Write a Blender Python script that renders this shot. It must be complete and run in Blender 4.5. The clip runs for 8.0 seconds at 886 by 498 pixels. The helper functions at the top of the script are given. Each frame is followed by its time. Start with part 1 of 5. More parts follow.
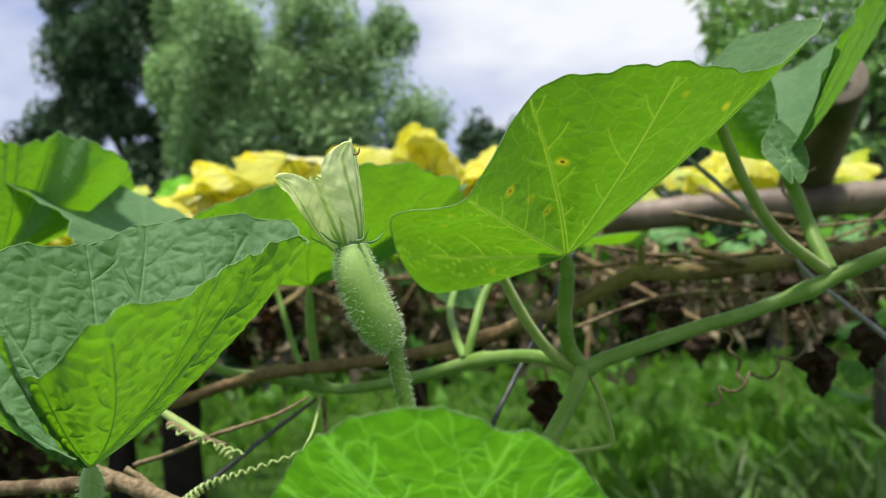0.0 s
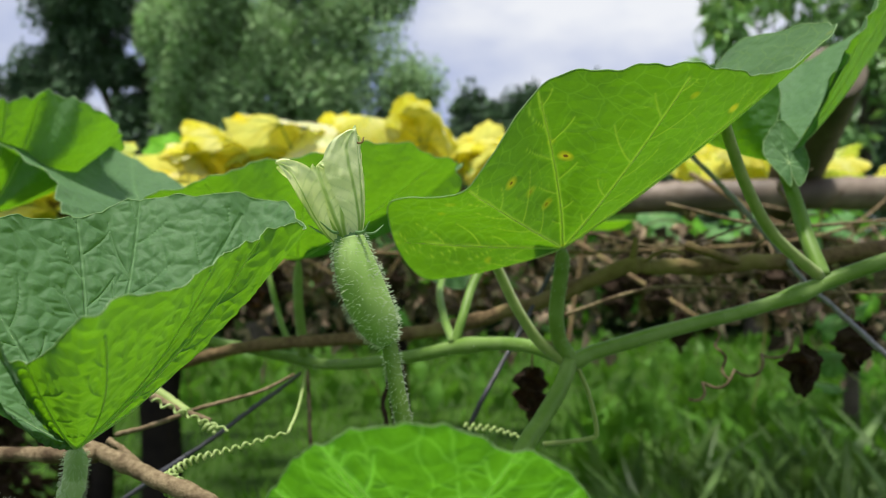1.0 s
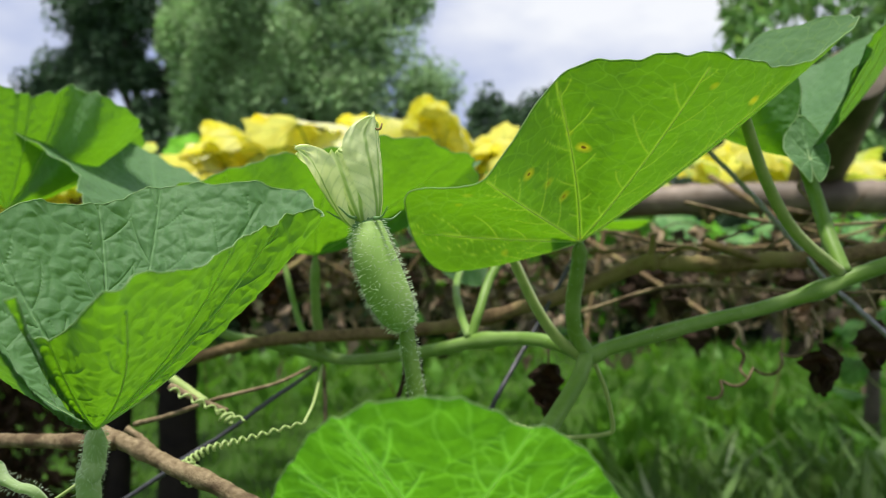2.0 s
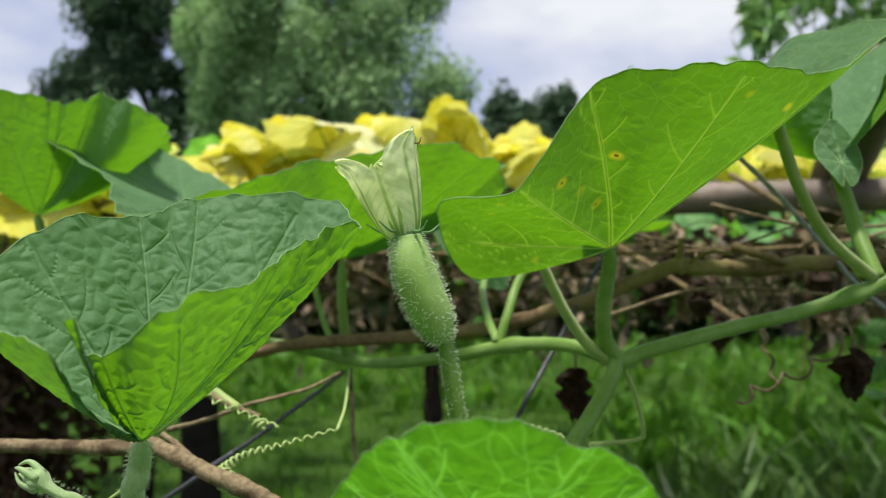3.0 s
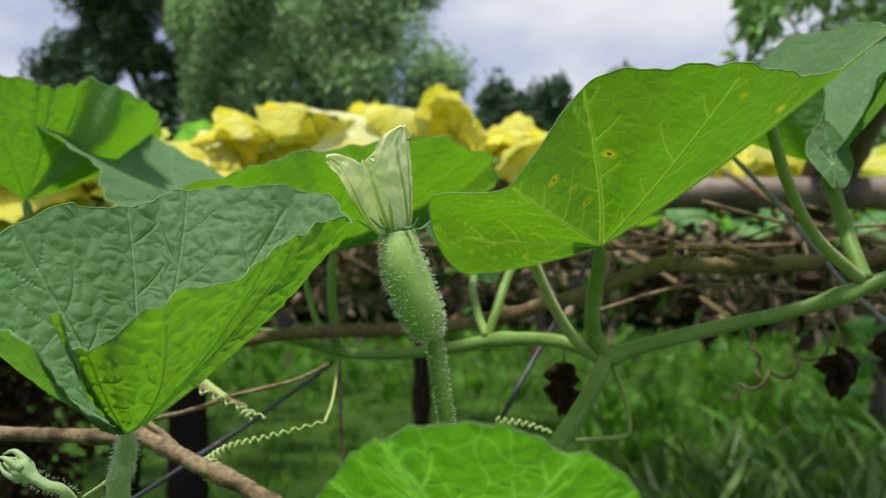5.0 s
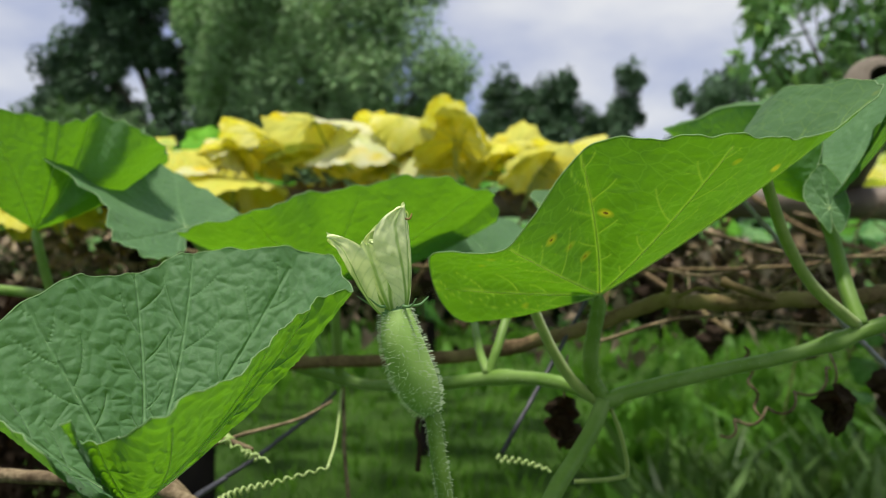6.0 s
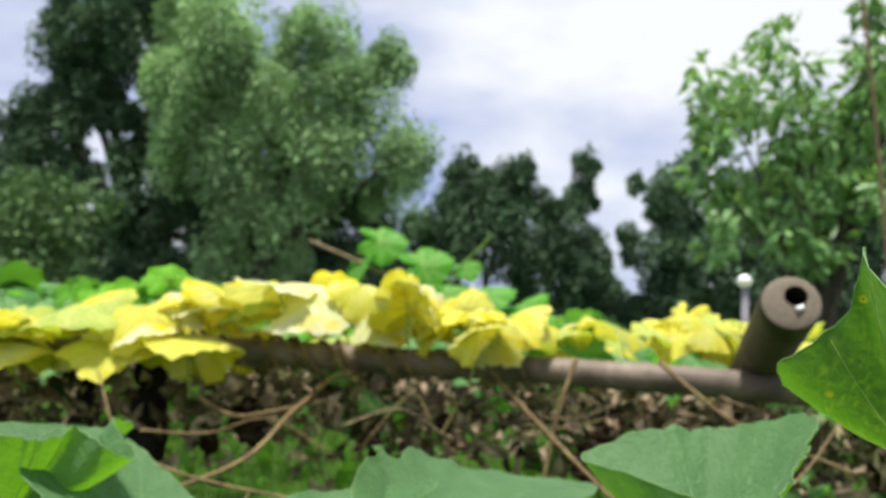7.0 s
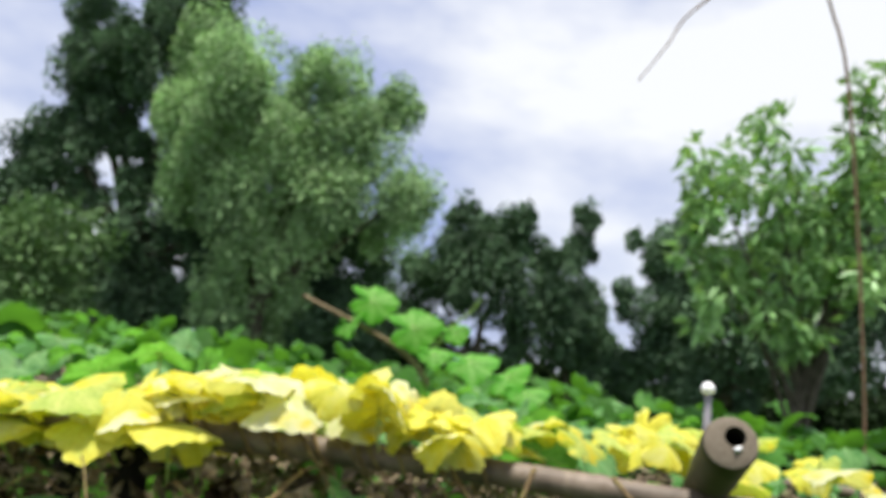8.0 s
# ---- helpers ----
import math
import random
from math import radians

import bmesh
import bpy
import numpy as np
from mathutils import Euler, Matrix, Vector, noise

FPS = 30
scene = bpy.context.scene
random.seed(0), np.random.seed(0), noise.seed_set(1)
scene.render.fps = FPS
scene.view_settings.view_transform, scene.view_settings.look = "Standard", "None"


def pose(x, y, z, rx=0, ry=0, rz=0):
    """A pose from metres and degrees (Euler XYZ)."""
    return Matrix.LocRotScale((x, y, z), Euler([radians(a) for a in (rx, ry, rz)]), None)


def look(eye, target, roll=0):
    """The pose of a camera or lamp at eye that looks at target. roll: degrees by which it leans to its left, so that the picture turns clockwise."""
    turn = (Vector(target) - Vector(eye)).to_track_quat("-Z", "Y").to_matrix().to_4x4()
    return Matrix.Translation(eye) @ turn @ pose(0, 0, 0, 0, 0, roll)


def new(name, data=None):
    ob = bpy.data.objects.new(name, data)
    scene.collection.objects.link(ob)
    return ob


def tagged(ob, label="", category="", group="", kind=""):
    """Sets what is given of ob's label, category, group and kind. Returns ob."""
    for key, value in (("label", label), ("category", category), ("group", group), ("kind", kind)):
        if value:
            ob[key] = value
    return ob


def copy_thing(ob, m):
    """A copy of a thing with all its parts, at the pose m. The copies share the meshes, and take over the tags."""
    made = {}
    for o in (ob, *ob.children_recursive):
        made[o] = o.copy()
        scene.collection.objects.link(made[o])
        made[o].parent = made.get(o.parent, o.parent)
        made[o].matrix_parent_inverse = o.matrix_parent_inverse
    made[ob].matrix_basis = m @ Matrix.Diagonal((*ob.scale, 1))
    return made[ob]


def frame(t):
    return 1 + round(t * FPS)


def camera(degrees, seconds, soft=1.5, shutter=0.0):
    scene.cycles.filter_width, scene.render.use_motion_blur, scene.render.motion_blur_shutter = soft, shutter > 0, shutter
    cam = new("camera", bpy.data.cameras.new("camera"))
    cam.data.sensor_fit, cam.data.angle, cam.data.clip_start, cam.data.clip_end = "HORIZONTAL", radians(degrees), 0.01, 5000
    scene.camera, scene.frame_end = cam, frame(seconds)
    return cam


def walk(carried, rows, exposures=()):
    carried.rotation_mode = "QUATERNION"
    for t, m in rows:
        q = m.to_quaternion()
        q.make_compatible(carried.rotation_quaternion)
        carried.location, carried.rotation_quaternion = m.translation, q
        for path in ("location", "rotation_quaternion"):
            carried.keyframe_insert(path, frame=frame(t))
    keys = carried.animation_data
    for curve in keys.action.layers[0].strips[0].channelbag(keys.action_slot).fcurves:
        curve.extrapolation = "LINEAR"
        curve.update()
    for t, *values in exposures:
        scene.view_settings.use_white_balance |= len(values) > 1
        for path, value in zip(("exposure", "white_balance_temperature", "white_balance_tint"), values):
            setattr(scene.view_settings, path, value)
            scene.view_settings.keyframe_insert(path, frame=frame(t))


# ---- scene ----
# ---------------------------------------------------------------- camera
cam = camera(62.0, 8.0, soft=0.5)
PATH = [
    (0, (0.044, -0.052, 1.323), (-0.151, 1.931, 1.49), -3.7),
    (0.5, (0.028, -0.049, 1.345), (-0.148, 1.942, 1.424), -1.9),
    (1, (0.037, -0.048, 1.336), (-0.122, 1.944, 1.417), -0.8),
    (1.5, (0.039, -0.047, 1.326), (-0.137, 1.943, 1.42), -0.4),
    (3, (0.026, -0.052, 1.335), (-0.218, 1.931, 1.42), -0.5),
    (3.5, (0.024, -0.05, 1.336), (-0.205, 1.935, 1.417), 0.0),
    (4, (0.027, -0.05, 1.336), (-0.201, 1.935, 1.418), -0.0),
    (4.5, (0.026, -0.049, 1.337), (-0.189, 1.938, 1.407), 0.4),
    (6, (0.031, -0.061, 1.378), (-0.206, 1.925, 1.416), 0.6),
    (6.2, (0.034, -0.062, 1.419), (-0.176, 1.926, 1.46), -0.4),
    (6.4, (0.028, -0.062, 1.45), (-0.145, 1.929, 1.506), -0.1),
    (6.6, (0.041, -0.095, 1.535), (-0.111, 1.897, 1.625), 0.8),
    (6.8, (0.04, -0.132, 1.616), (-0.069, 1.859, 1.772), 1.6),
    (7, (0.047, -0.177, 1.66), (-0.078, 1.808, 1.868), 2.9),
    (7.4, (0.077, -0.265, 1.775), (-0.072, 1.71, 2.057), 3.5),
    (8, (0.115, -0.334, 1.869), (-0.022, 1.639, 2.165), 6.5),
]
walk(cam, [(t, look(eye, target, roll)) for t, eye, target, roll in PATH], [(0.0, 0.36), (0.5, 0.15), (1.0, 0.24), (1.5, 0.37), (3.0, 0.25), (4.5, 0.18), (6.0, 0.06), (6.5, 0.66), (7.0, 0.42), (7.5, 0.46), (8.0, 0.42)])
# the lens is focused close by, so that the distance goes soft
cam.data.dof.use_dof = True
cam.data.dof.focus_distance = 0.35
cam.data.dof.aperture_fstop = 9.0

# ---------------------------------------------------------------- world and light
SUN_ELEV, SUN_AZ = 79.0, 200.0       # degrees up, degrees from +y towards +x
world = bpy.data.worlds.new("overcast_sky")
scene.world = world
world.use_nodes = True
wt = world.node_tree
wt.nodes.clear()
w_out = wt.nodes.new("ShaderNodeOutputWorld")
w_bg = wt.nodes.new("ShaderNodeBackground")
w_sky = wt.nodes.new("ShaderNodeTexSky")
w_sky.sky_type = "NISHITA"
w_sky.sun_disc = False
w_sky.sun_elevation = radians(SUN_ELEV)
w_sky.sun_rotation = radians(SUN_AZ)
w_gain = wt.nodes.new("ShaderNodeMix")
w_gain.data_type, w_gain.blend_type = "RGBA", "MULTIPLY"
w_gain.inputs[0].default_value = 1.0
w_gain.inputs[7].default_value = (0.11, 0.11, 0.11, 1)
wt.links.new(w_sky.outputs[0], w_gain.inputs[6])
w_co = wt.nodes.new("ShaderNodeTexCoord")
w_map = wt.nodes.new("ShaderNodeMapping")
w_map.inputs["Scale"].default_value = (1.0, 1.0, 2.2)
w_map.inputs["Location"].default_value = (0.35, 0.1, 0.4)
wt.links.new(w_co.outputs["Generated"], w_map.inputs[0])
w_n1 = wt.nodes.new("ShaderNodeTexNoise")
w_n1.inputs["Scale"].default_value = 2.6
w_n1.inputs["Detail"].default_value = 5.0
w_n1.inputs["Roughness"].default_value = 0.5
wt.links.new(w_map.outputs[0], w_n1.inputs["Vector"])
w_ramp = wt.nodes.new("ShaderNodeValToRGB")
w_ramp.color_ramp.elements[0].position = 0.34
w_ramp.color_ramp.elements[0].color = (0.41, 0.50, 0.84, 1)
w_ramp.color_ramp.elements[1].position = 0.61
w_ramp.color_ramp.elements[1].color = (1.16, 1.17, 1.20, 1)
wt.links.new(w_n1.outputs["Fac"], w_ramp.inputs[0])
w_mix = wt.nodes.new("ShaderNodeMix")
w_mix.data_type = "RGBA"
w_mix.inputs[0].default_value = 0.82
wt.links.new(w_gain.outputs[2], w_mix.inputs[6])
wt.links.new(w_ramp.outputs[0], w_mix.inputs[7])
wt.links.new(w_mix.outputs[2], w_bg.inputs[0])
w_bg.inputs[1].default_value = 0.74
wt.links.new(w_bg.outputs[0], w_out.inputs[0])

sun = new("sun", bpy.data.lights.new("sun", "SUN"))
sun.data.energy = 5.0
sun.data.angle = radians(9)
sun.data.color = (1.0, 0.96, 0.88)
se, sa = radians(SUN_ELEV), radians(SUN_AZ)
sun_dir = Vector((math.cos(se) * math.sin(sa), math.cos(se) * math.cos(sa), math.sin(se)))
sun.matrix_world = look(tuple(sun_dir * 30), (0, 0, 0))


# ---------------------------------------------------------------- materials
def mat_new(name):
    m = bpy.data.materials.new(name)
    m.use_nodes = True
    nt = m.node_tree
    nt.nodes.clear()
    return m, nt, nt.nodes.new("ShaderNodeOutputMaterial")


def nd(nt, kind, **ins):
    n = nt.nodes.new(kind)
    for k, v in ins.items():
        n.inputs[k.replace("_", " ")].default_value = v
    return n


def ramp(nt, fac, stops):
    r = nt.nodes.new("ShaderNodeValToRGB")
    e = r.color_ramp.elements
    while len(e) < len(stops):
        e.new(0.5)
    for el, (pos, col) in zip(e, stops):
        el.position = pos
        el.color = (*col, 1) if len(col) == 3 else col
    nt.links.new(fac, r.inputs[0])
    return r.outputs[0]


def mixc(nt, fac, a, b, mode="MIX"):
    n = nt.nodes.new("ShaderNodeMix")
    n.data_type, n.blend_type = "RGBA", mode
    for sock, v in ((n.inputs[0], fac), (n.inputs[6], a), (n.inputs[7], b)):
        if isinstance(v, bpy.types.NodeSocket):
            nt.links.new(v, sock)
        elif isinstance(v, (int, float)):
            sock.default_value = v
        else:
            sock.default_value = (*v, 1)
    return n.outputs[2]


def mathn(nt, op, a, b=0.0, clamp=False):
    n = nt.nodes.new("ShaderNodeMath")
    n.operation, n.use_clamp = op, clamp
    for sock, v in zip(n.inputs, (a, b)):
        if isinstance(v, bpy.types.NodeSocket):
            nt.links.new(v, sock)
        else:
            sock.default_value = v
    return n.outputs[0]


def noise_fac(nt, vec, scale, detail=3.0, rough=0.55):
    n = nd(nt, "ShaderNodeTexNoise", Scale=scale, Detail=detail, Roughness=rough)
    if vec is not None:
        nt.links.new(vec, n.inputs["Vector"])
    return n.outputs["Fac"]


def leaf_material(name, dark, light, vein, trans, gloss=0.6, sheen=0.25, spots=0.0, blister=0.5, tmix=0.42, net=0.5, blotch=None, vtrans=None):
    """Leaf blade: veins from the mesh, a fine net between them, thin enough to let light through."""
    m, nt, out = mat_new(name)
    uv = nt.nodes.new("ShaderNodeUVMap").outputs[0]
    info = nt.nodes.new("ShaderNodeObjectInfo").outputs["Random"]
    shift = nt.nodes.new("ShaderNodeVectorMath")
    shift.operation = "ADD"
    nt.links.new(uv, shift.inputs[0])
    nt.links.new(info, shift.inputs[1])
    uvs = shift.outputs[0]
    at = nt.nodes.new("ShaderNodeAttribute")
    at.attribute_name = "vein"
    v_main = at.outputs["Fac"]
    warp = nd(nt, "ShaderNodeTexNoise", Scale=60.0, Detail=2.0)
    nt.links.new(uvs, warp.inputs["Vector"])
    wadd = nt.nodes.new("ShaderNodeVectorMath")
    wadd.operation = "MULTIPLY_ADD"
    nt.links.new(warp.outputs["Color"], wadd.inputs[0])
    wadd.inputs[1].default_value = (0.010, 0.010, 0.0)
    nt.links.new(uvs, wadd.inputs[2])
    vor = nd(nt, "ShaderNodeTexVoronoi", Scale=80.0)
    vor.feature = "DISTANCE_TO_EDGE"
    nt.links.new(wadd.outputs[0], vor.inputs["Vector"])
    vnet = ramp(nt, vor.outputs["Distance"], [(0.0, (1, 1, 1)), (0.022, (0.6, 0.6, 0.6)), (0.055, (0, 0, 0))])
    vor2 = nd(nt, "ShaderNodeTexVoronoi", Scale=260.0)
    vor2.feature = "DISTANCE_TO_EDGE"
    nt.links.new(wadd.outputs[0], vor2.inputs["Vector"])
    vnet = mathn(nt, "MAXIMUM", vnet, mathn(nt, "MULTIPLY", ramp(nt, vor2.outputs["Distance"], [(0.0, (1, 1, 1)), (0.10, (0, 0, 0))]), 0.22))
    big = noise_fac(nt, uvs, 22.0, 4.0)
    fine = noise_fac(nt, uvs, 420.0, 3.0)
    col = mixc(nt, ramp(nt, big, [(0.32, (0, 0, 0)), (0.68, (1, 1, 1))]), dark, light)
    col = mixc(nt, mathn(nt, "MULTIPLY", fine, 0.25), col, tuple(c * 1.5 for c in light))
    col = mixc(nt, mathn(nt, "MULTIPLY", vnet, 0.7 * net), col, vein)
    col = mixc(nt, mathn(nt, "MULTIPLY", v_main, 0.8), col, vein)
    tcol = mixc(nt, ramp(nt, big, [(0.3, (0, 0, 0)), (0.7, (1, 1, 1))]), tuple(c * 0.8 for c in trans), trans)
    tcol = mixc(nt, mathn(nt, "MULTIPLY", v_main, 0.9), tcol, vtrans or tuple(min(1, c * 1.6 + 0.05) for c in trans))
    tcol = mixc(nt, mathn(nt, "MULTIPLY", vnet, 0.75 * net), tcol, tuple(min(1, c * 1.35 + 0.03) for c in trans))
    if blotch:
        mid = noise_fac(nt, uvs, 11.0, 2.0)
        msk = ramp(nt, mid, [(0.50, (0, 0, 0)), (0.66, (1, 1, 1))])
        col = mixc(nt, msk, col, blotch)
        tcol = mixc(nt, msk, tcol, tuple(min(1, c * 1.3) for c in blotch))
    if spots > 0:
        sp = nd(nt, "ShaderNodeTexVoronoi", Scale=48.0)
        nt.links.new(uvs, sp.inputs["Vector"])
        gate = ramp(nt, sp.outputs["Color"], [(0.47, (0, 0, 0)), (0.50, (1, 1, 1))])
        halo = ramp(nt, sp.outputs["Distance"], [(0.05, (0.75, 0.75, 0.75)), (0.11, (0.4, 0.4, 0.4)), (0.22, (0, 0, 0))])
        core = ramp(nt, sp.outputs["Distance"], [(0.050, (1, 1, 1)), (0.075, (0, 0, 0))])
        hal = mathn(nt, "MULTIPLY", mathn(nt, "MULTIPLY", halo, gate), spots)
        cor = mathn(nt, "MULTIPLY", mathn(nt, "MULTIPLY", core, gate), spots)
        col = mixc(nt, hal, col, (0.55, 0.50, 0.03))
        tcol = mixc(nt, hal, tcol, (0.75, 0.62, 0.02))
        col = mixc(nt, cor, col, (0.10, 0.05, 0.01))
        tcol = mixc(nt, cor, tcol, (0.08, 0.04, 0.01))
    tile = nd(nt, "ShaderNodeTexVoronoi", Scale=150.0)
    tile.feature = "SMOOTH_F1"
    nt.links.new(wadd.outputs[0], tile.inputs["Vector"])
    hgt = mathn(nt, "ADD", mathn(nt, "MULTIPLY", tile.outputs["Distance"], -1.0), mathn(nt, "MULTIPLY", fine, 0.2))
    hgt = mathn(nt, "ADD", hgt, mathn(nt, "MULTIPLY", v_main, -0.3))
    bump = nd(nt, "ShaderNodeBump", Strength=blister, Distance=0.0022)
    nt.links.new(hgt, bump.inputs["Height"])
    pb = nd(nt, "ShaderNodeBsdfPrincipled", Roughness=gloss)
    pb.inputs["Specular IOR Level"].default_value = 0.25
    pb.inputs["Sheen Weight"].default_value = sheen
    pb.inputs["Sheen Roughness"].default_value = 0.45
    pb.inputs["Sheen Tint"].default_value = (0.85, 0.95, 0.9, 1)
    nt.links.new(col, pb.inputs["Base Color"])
    nt.links.new(bump.outputs[0], pb.inputs["Normal"])
    tr = nt.nodes.new("ShaderNodeBsdfTranslucent")
    nt.links.new(tcol, tr.inputs[0])
    nt.links.new(bump.outputs[0], tr.inputs[1])
    mx = nt.nodes.new("ShaderNodeMixShader")
    mx.inputs[0].default_value = tmix
    nt.links.new(pb.outputs[0], mx.inputs[1])
    nt.links.new(tr.outputs[0], mx.inputs[2])
    nt.links.new(mx.outputs[0], out.inputs[0])
    return m


def plain_material(name, a, b, scale=60.0, rough=0.6, bump_s=0.3, bump_d=0.001, stretch=(1, 1, 1), trans=None, tmix=0.3, sheen=0.0, c=None, cscale=9.0, coords="Object", per=0.0, spec=0.4):
    """Two tones of grain (in the tall tree crowns, of lit and shaded clumps), stains at a larger scale and fine relief.
    """
    m, nt, out = mat_new(name)
    co = nt.nodes.new("ShaderNodeTexCoord").outputs[coords]
    mp = nt.nodes.new("ShaderNodeMapping")
    mp.inputs["Scale"].default_value = stretch
    nt.links.new(co, mp.inputs[0])
    v = mp.outputs[0]
    f = noise_fac(nt, v, scale, 5.0, 0.6)
    col = mixc(nt, ramp(nt, f, [(0.3, (0, 0, 0)), (0.7, (1, 1, 1))]), a, b)
    if c:
        g = noise_fac(nt, v, cscale, 3.0)
        col = mixc(nt, ramp(nt, g, [(0.48, (0, 0, 0)), (0.66, (1, 1, 1))]), col, c)
    if per:
        geo = nt.nodes.new("ShaderNodeNewGeometry").outputs["Random Per Island"]
        val = mathn(nt, "ADD", mathn(nt, "MULTIPLY", geo, per), 1.0 - per / 2)
        hsv = nd(nt, "ShaderNodeHueSaturation")
        nt.links.new(val, hsv.inputs["Value"])
        nt.links.new(col, hsv.inputs["Color"])
        col = hsv.outputs[0]
    bump = nd(nt, "ShaderNodeBump", Strength=bump_s, Distance=bump_d)
    nt.links.new(f, bump.inputs["Height"])
    pb = nd(nt, "ShaderNodeBsdfPrincipled", Roughness=rough)
    pb.inputs["Sheen Weight"].default_value = sheen
    pb.inputs["Specular IOR Level"].default_value = spec
    nt.links.new(col, pb.inputs["Base Color"])
    nt.links.new(bump.outputs[0], pb.inputs["Normal"])
    if trans:
        tr = nt.nodes.new("ShaderNodeBsdfTranslucent")
        tr.inputs[0].default_value = (*trans, 1)
        mx = nt.nodes.new("ShaderNodeMixShader")
        mx.inputs[0].default_value = tmix
        nt.links.new(pb.outputs[0], mx.inputs[1])
        nt.links.new(tr.outputs[0], mx.inputs[2])
        nt.links.new(mx.outputs[0], out.inputs[0])
    else:
        nt.links.new(pb.outputs[0], out.inputs[0])
    return m


M_LEAF = leaf_material("gourd_leaf_green", (0.080, 0.178, 0.070), (0.122, 0.240, 0.100), (0.19, 0.35, 0.15), (0.165, 0.405, 0.005), blister=0.85, sheen=0.13, tmix=0.46, net=0.22, vtrans=(0.125, 0.31, 0.006))
M_LEAF_SPOT = leaf_material("gourd_leaf_spotted", (0.078, 0.165, 0.066), (0.115, 0.225, 0.088), (0.26, 0.40, 0.09), (0.118, 0.300, 0.003), spots=0.95, blister=0.45, sheen=0.16, tmix=0.50, net=0.42, vtrans=(0.30, 0.50, 0.03))
M_LEAF_SMOOTH = leaf_material("gourd_leaf_young", (0.055, 0.20, 0.022), (0.08, 0.26, 0.03), (0.24, 0.46, 0.12), (0.18, 0.55, 0.012), blister=0.5, net=0.8, sheen=0.06)
M_YELLOW = leaf_material("gourd_leaf_yellow", (0.680, 0.665, 0.340), (0.790, 0.795, 0.560), (0.500, 0.570, 0.152), (0.780, 0.734, 0.133), blister=0.4, net=0.25, sheen=0.05, blotch=(0.700, 0.570, 0.019))
M_YELLOW_DEEP = leaf_material("gourd_leaf_deep_yellow", (0.620, 0.550, 0.033), (0.740, 0.704, 0.110), (0.600, 0.638, 0.110), (0.820, 0.726, 0.033), blister=0.4, net=0.25, sheen=0.05, blotch=(0.700, 0.682, 0.220))
M_YELGREEN = leaf_material("gourd_leaf_turning", (0.26, 0.40, 0.05), (0.52, 0.58, 0.14), (0.58, 0.60, 0.18), (0.55, 0.68, 0.05), blister=0.4, net=0.3, sheen=0.1, blotch=(0.68, 0.60, 0.05))
M_MARGIN = plain_material("leaf_margin", (0.24, 0.40, 0.16), (0.32, 0.48, 0.22), 300, 0.6, trans=(0.42, 0.62, 0.22), tmix=0.5, sheen=0.3)
M_VEIN = plain_material("leaf_vein", (0.52, 0.66, 0.28), (0.60, 0.74, 0.36), 300, 0.5, trans=(0.75, 0.92, 0.30), tmix=0.5, sheen=0.1)
M_STEM = plain_material("green_stem", (0.112, 0.222, 0.025), (0.172, 0.298, 0.045), 90, 0.5, 0.4, 0.0006, (1, 1, 1), trans=(0.22, 0.42, 0.05), tmix=0.15, sheen=0.1, c=(0.21, 0.33, 0.08), cscale=25)
M_STEM_PALE = plain_material("pale_green_stem", (0.32, 0.48, 0.19), (0.42, 0.57, 0.27), 120, 0.5, 0.5, 0.0006, trans=(0.5, 0.7, 0.2), tmix=0.3, sheen=0.3, c=(0.46, 0.58, 0.30), cscale=60)
M_STEM_Y = plain_material("yellow_green_stem", (0.22, 0.32, 0.07), (0.34, 0.42, 0.12), 90, 0.5, 0.4, 0.0006, trans=(0.4, 0.5, 0.1), tmix=0.15, sheen=0.3)
M_TENDRIL = plain_material("tendril", (0.34, 0.46, 0.14), (0.46, 0.56, 0.24), 90, 0.5, trans=(0.5, 0.6, 0.2), tmix=0.2)
M_FRUIT = plain_material("fruit_skin", (0.22, 0.38, 0.07), (0.28, 0.45, 0.10), 160, 0.55, 0.25, 0.0004, (1, 1, 0.6), trans=(0.35, 0.6, 0.12), tmix=0.15, sheen=0.12, c=(0.32, 0.48, 0.13), cscale=45)
M_HAIR = plain_material("plant_hair", (0.70, 0.78, 0.58), (0.80, 0.86, 0.68), 80, 0.4, trans=(0.90, 0.95, 0.82), tmix=0.6)
M_PETAL = leaf_material("petal_pale", (0.78, 0.86, 0.43), (0.87, 0.92, 0.60), (0.26, 0.45, 0.05), (0.88, 0.94, 0.46), gloss=0.75, blister=0.35, net=0.15, sheen=0.1, tmix=0.46, vtrans=(0.22, 0.40, 0.03))
M_SEPAL = plain_material("sepal_green", (0.10, 0.24, 0.06), (0.20, 0.36, 0.14), 200, 0.5, trans=(0.3, 0.5, 0.1), sheen=0.4)
M_BUD = plain_material("bud_green", (0.30, 0.44, 0.18), (0.42, 0.55, 0.28), 200, 0.55, trans=(0.5, 0.66, 0.25), tmix=0.35, sheen=0.3)
M_BROWN_TIP = plain_material("withered_tip", (0.20, 0.12, 0.04), (0.35, 0.24, 0.08), 400, 0.8)
M_BAMBOO = plain_material("weathered_bamboo", (0.127, 0.092, 0.063), (0.238, 0.186, 0.143), 30, 0.6, 0.5, 0.002, (0.880, 0.880, 0.880), c=(0.079, 0.060, 0.044), cscale=7)
M_CULM = plain_material("mossy_bamboo", (0.062, 0.050, 0.029), (0.120, 0.101, 0.065), 40, 0.65, 0.5, 0.002, c=(0.048, 0.048, 0.019), cscale=9)
M_CUT = plain_material("cut_bamboo_face", (0.138, 0.107, 0.076), (0.194, 0.158, 0.117), 90, 0.75, 0.5, 0.002)
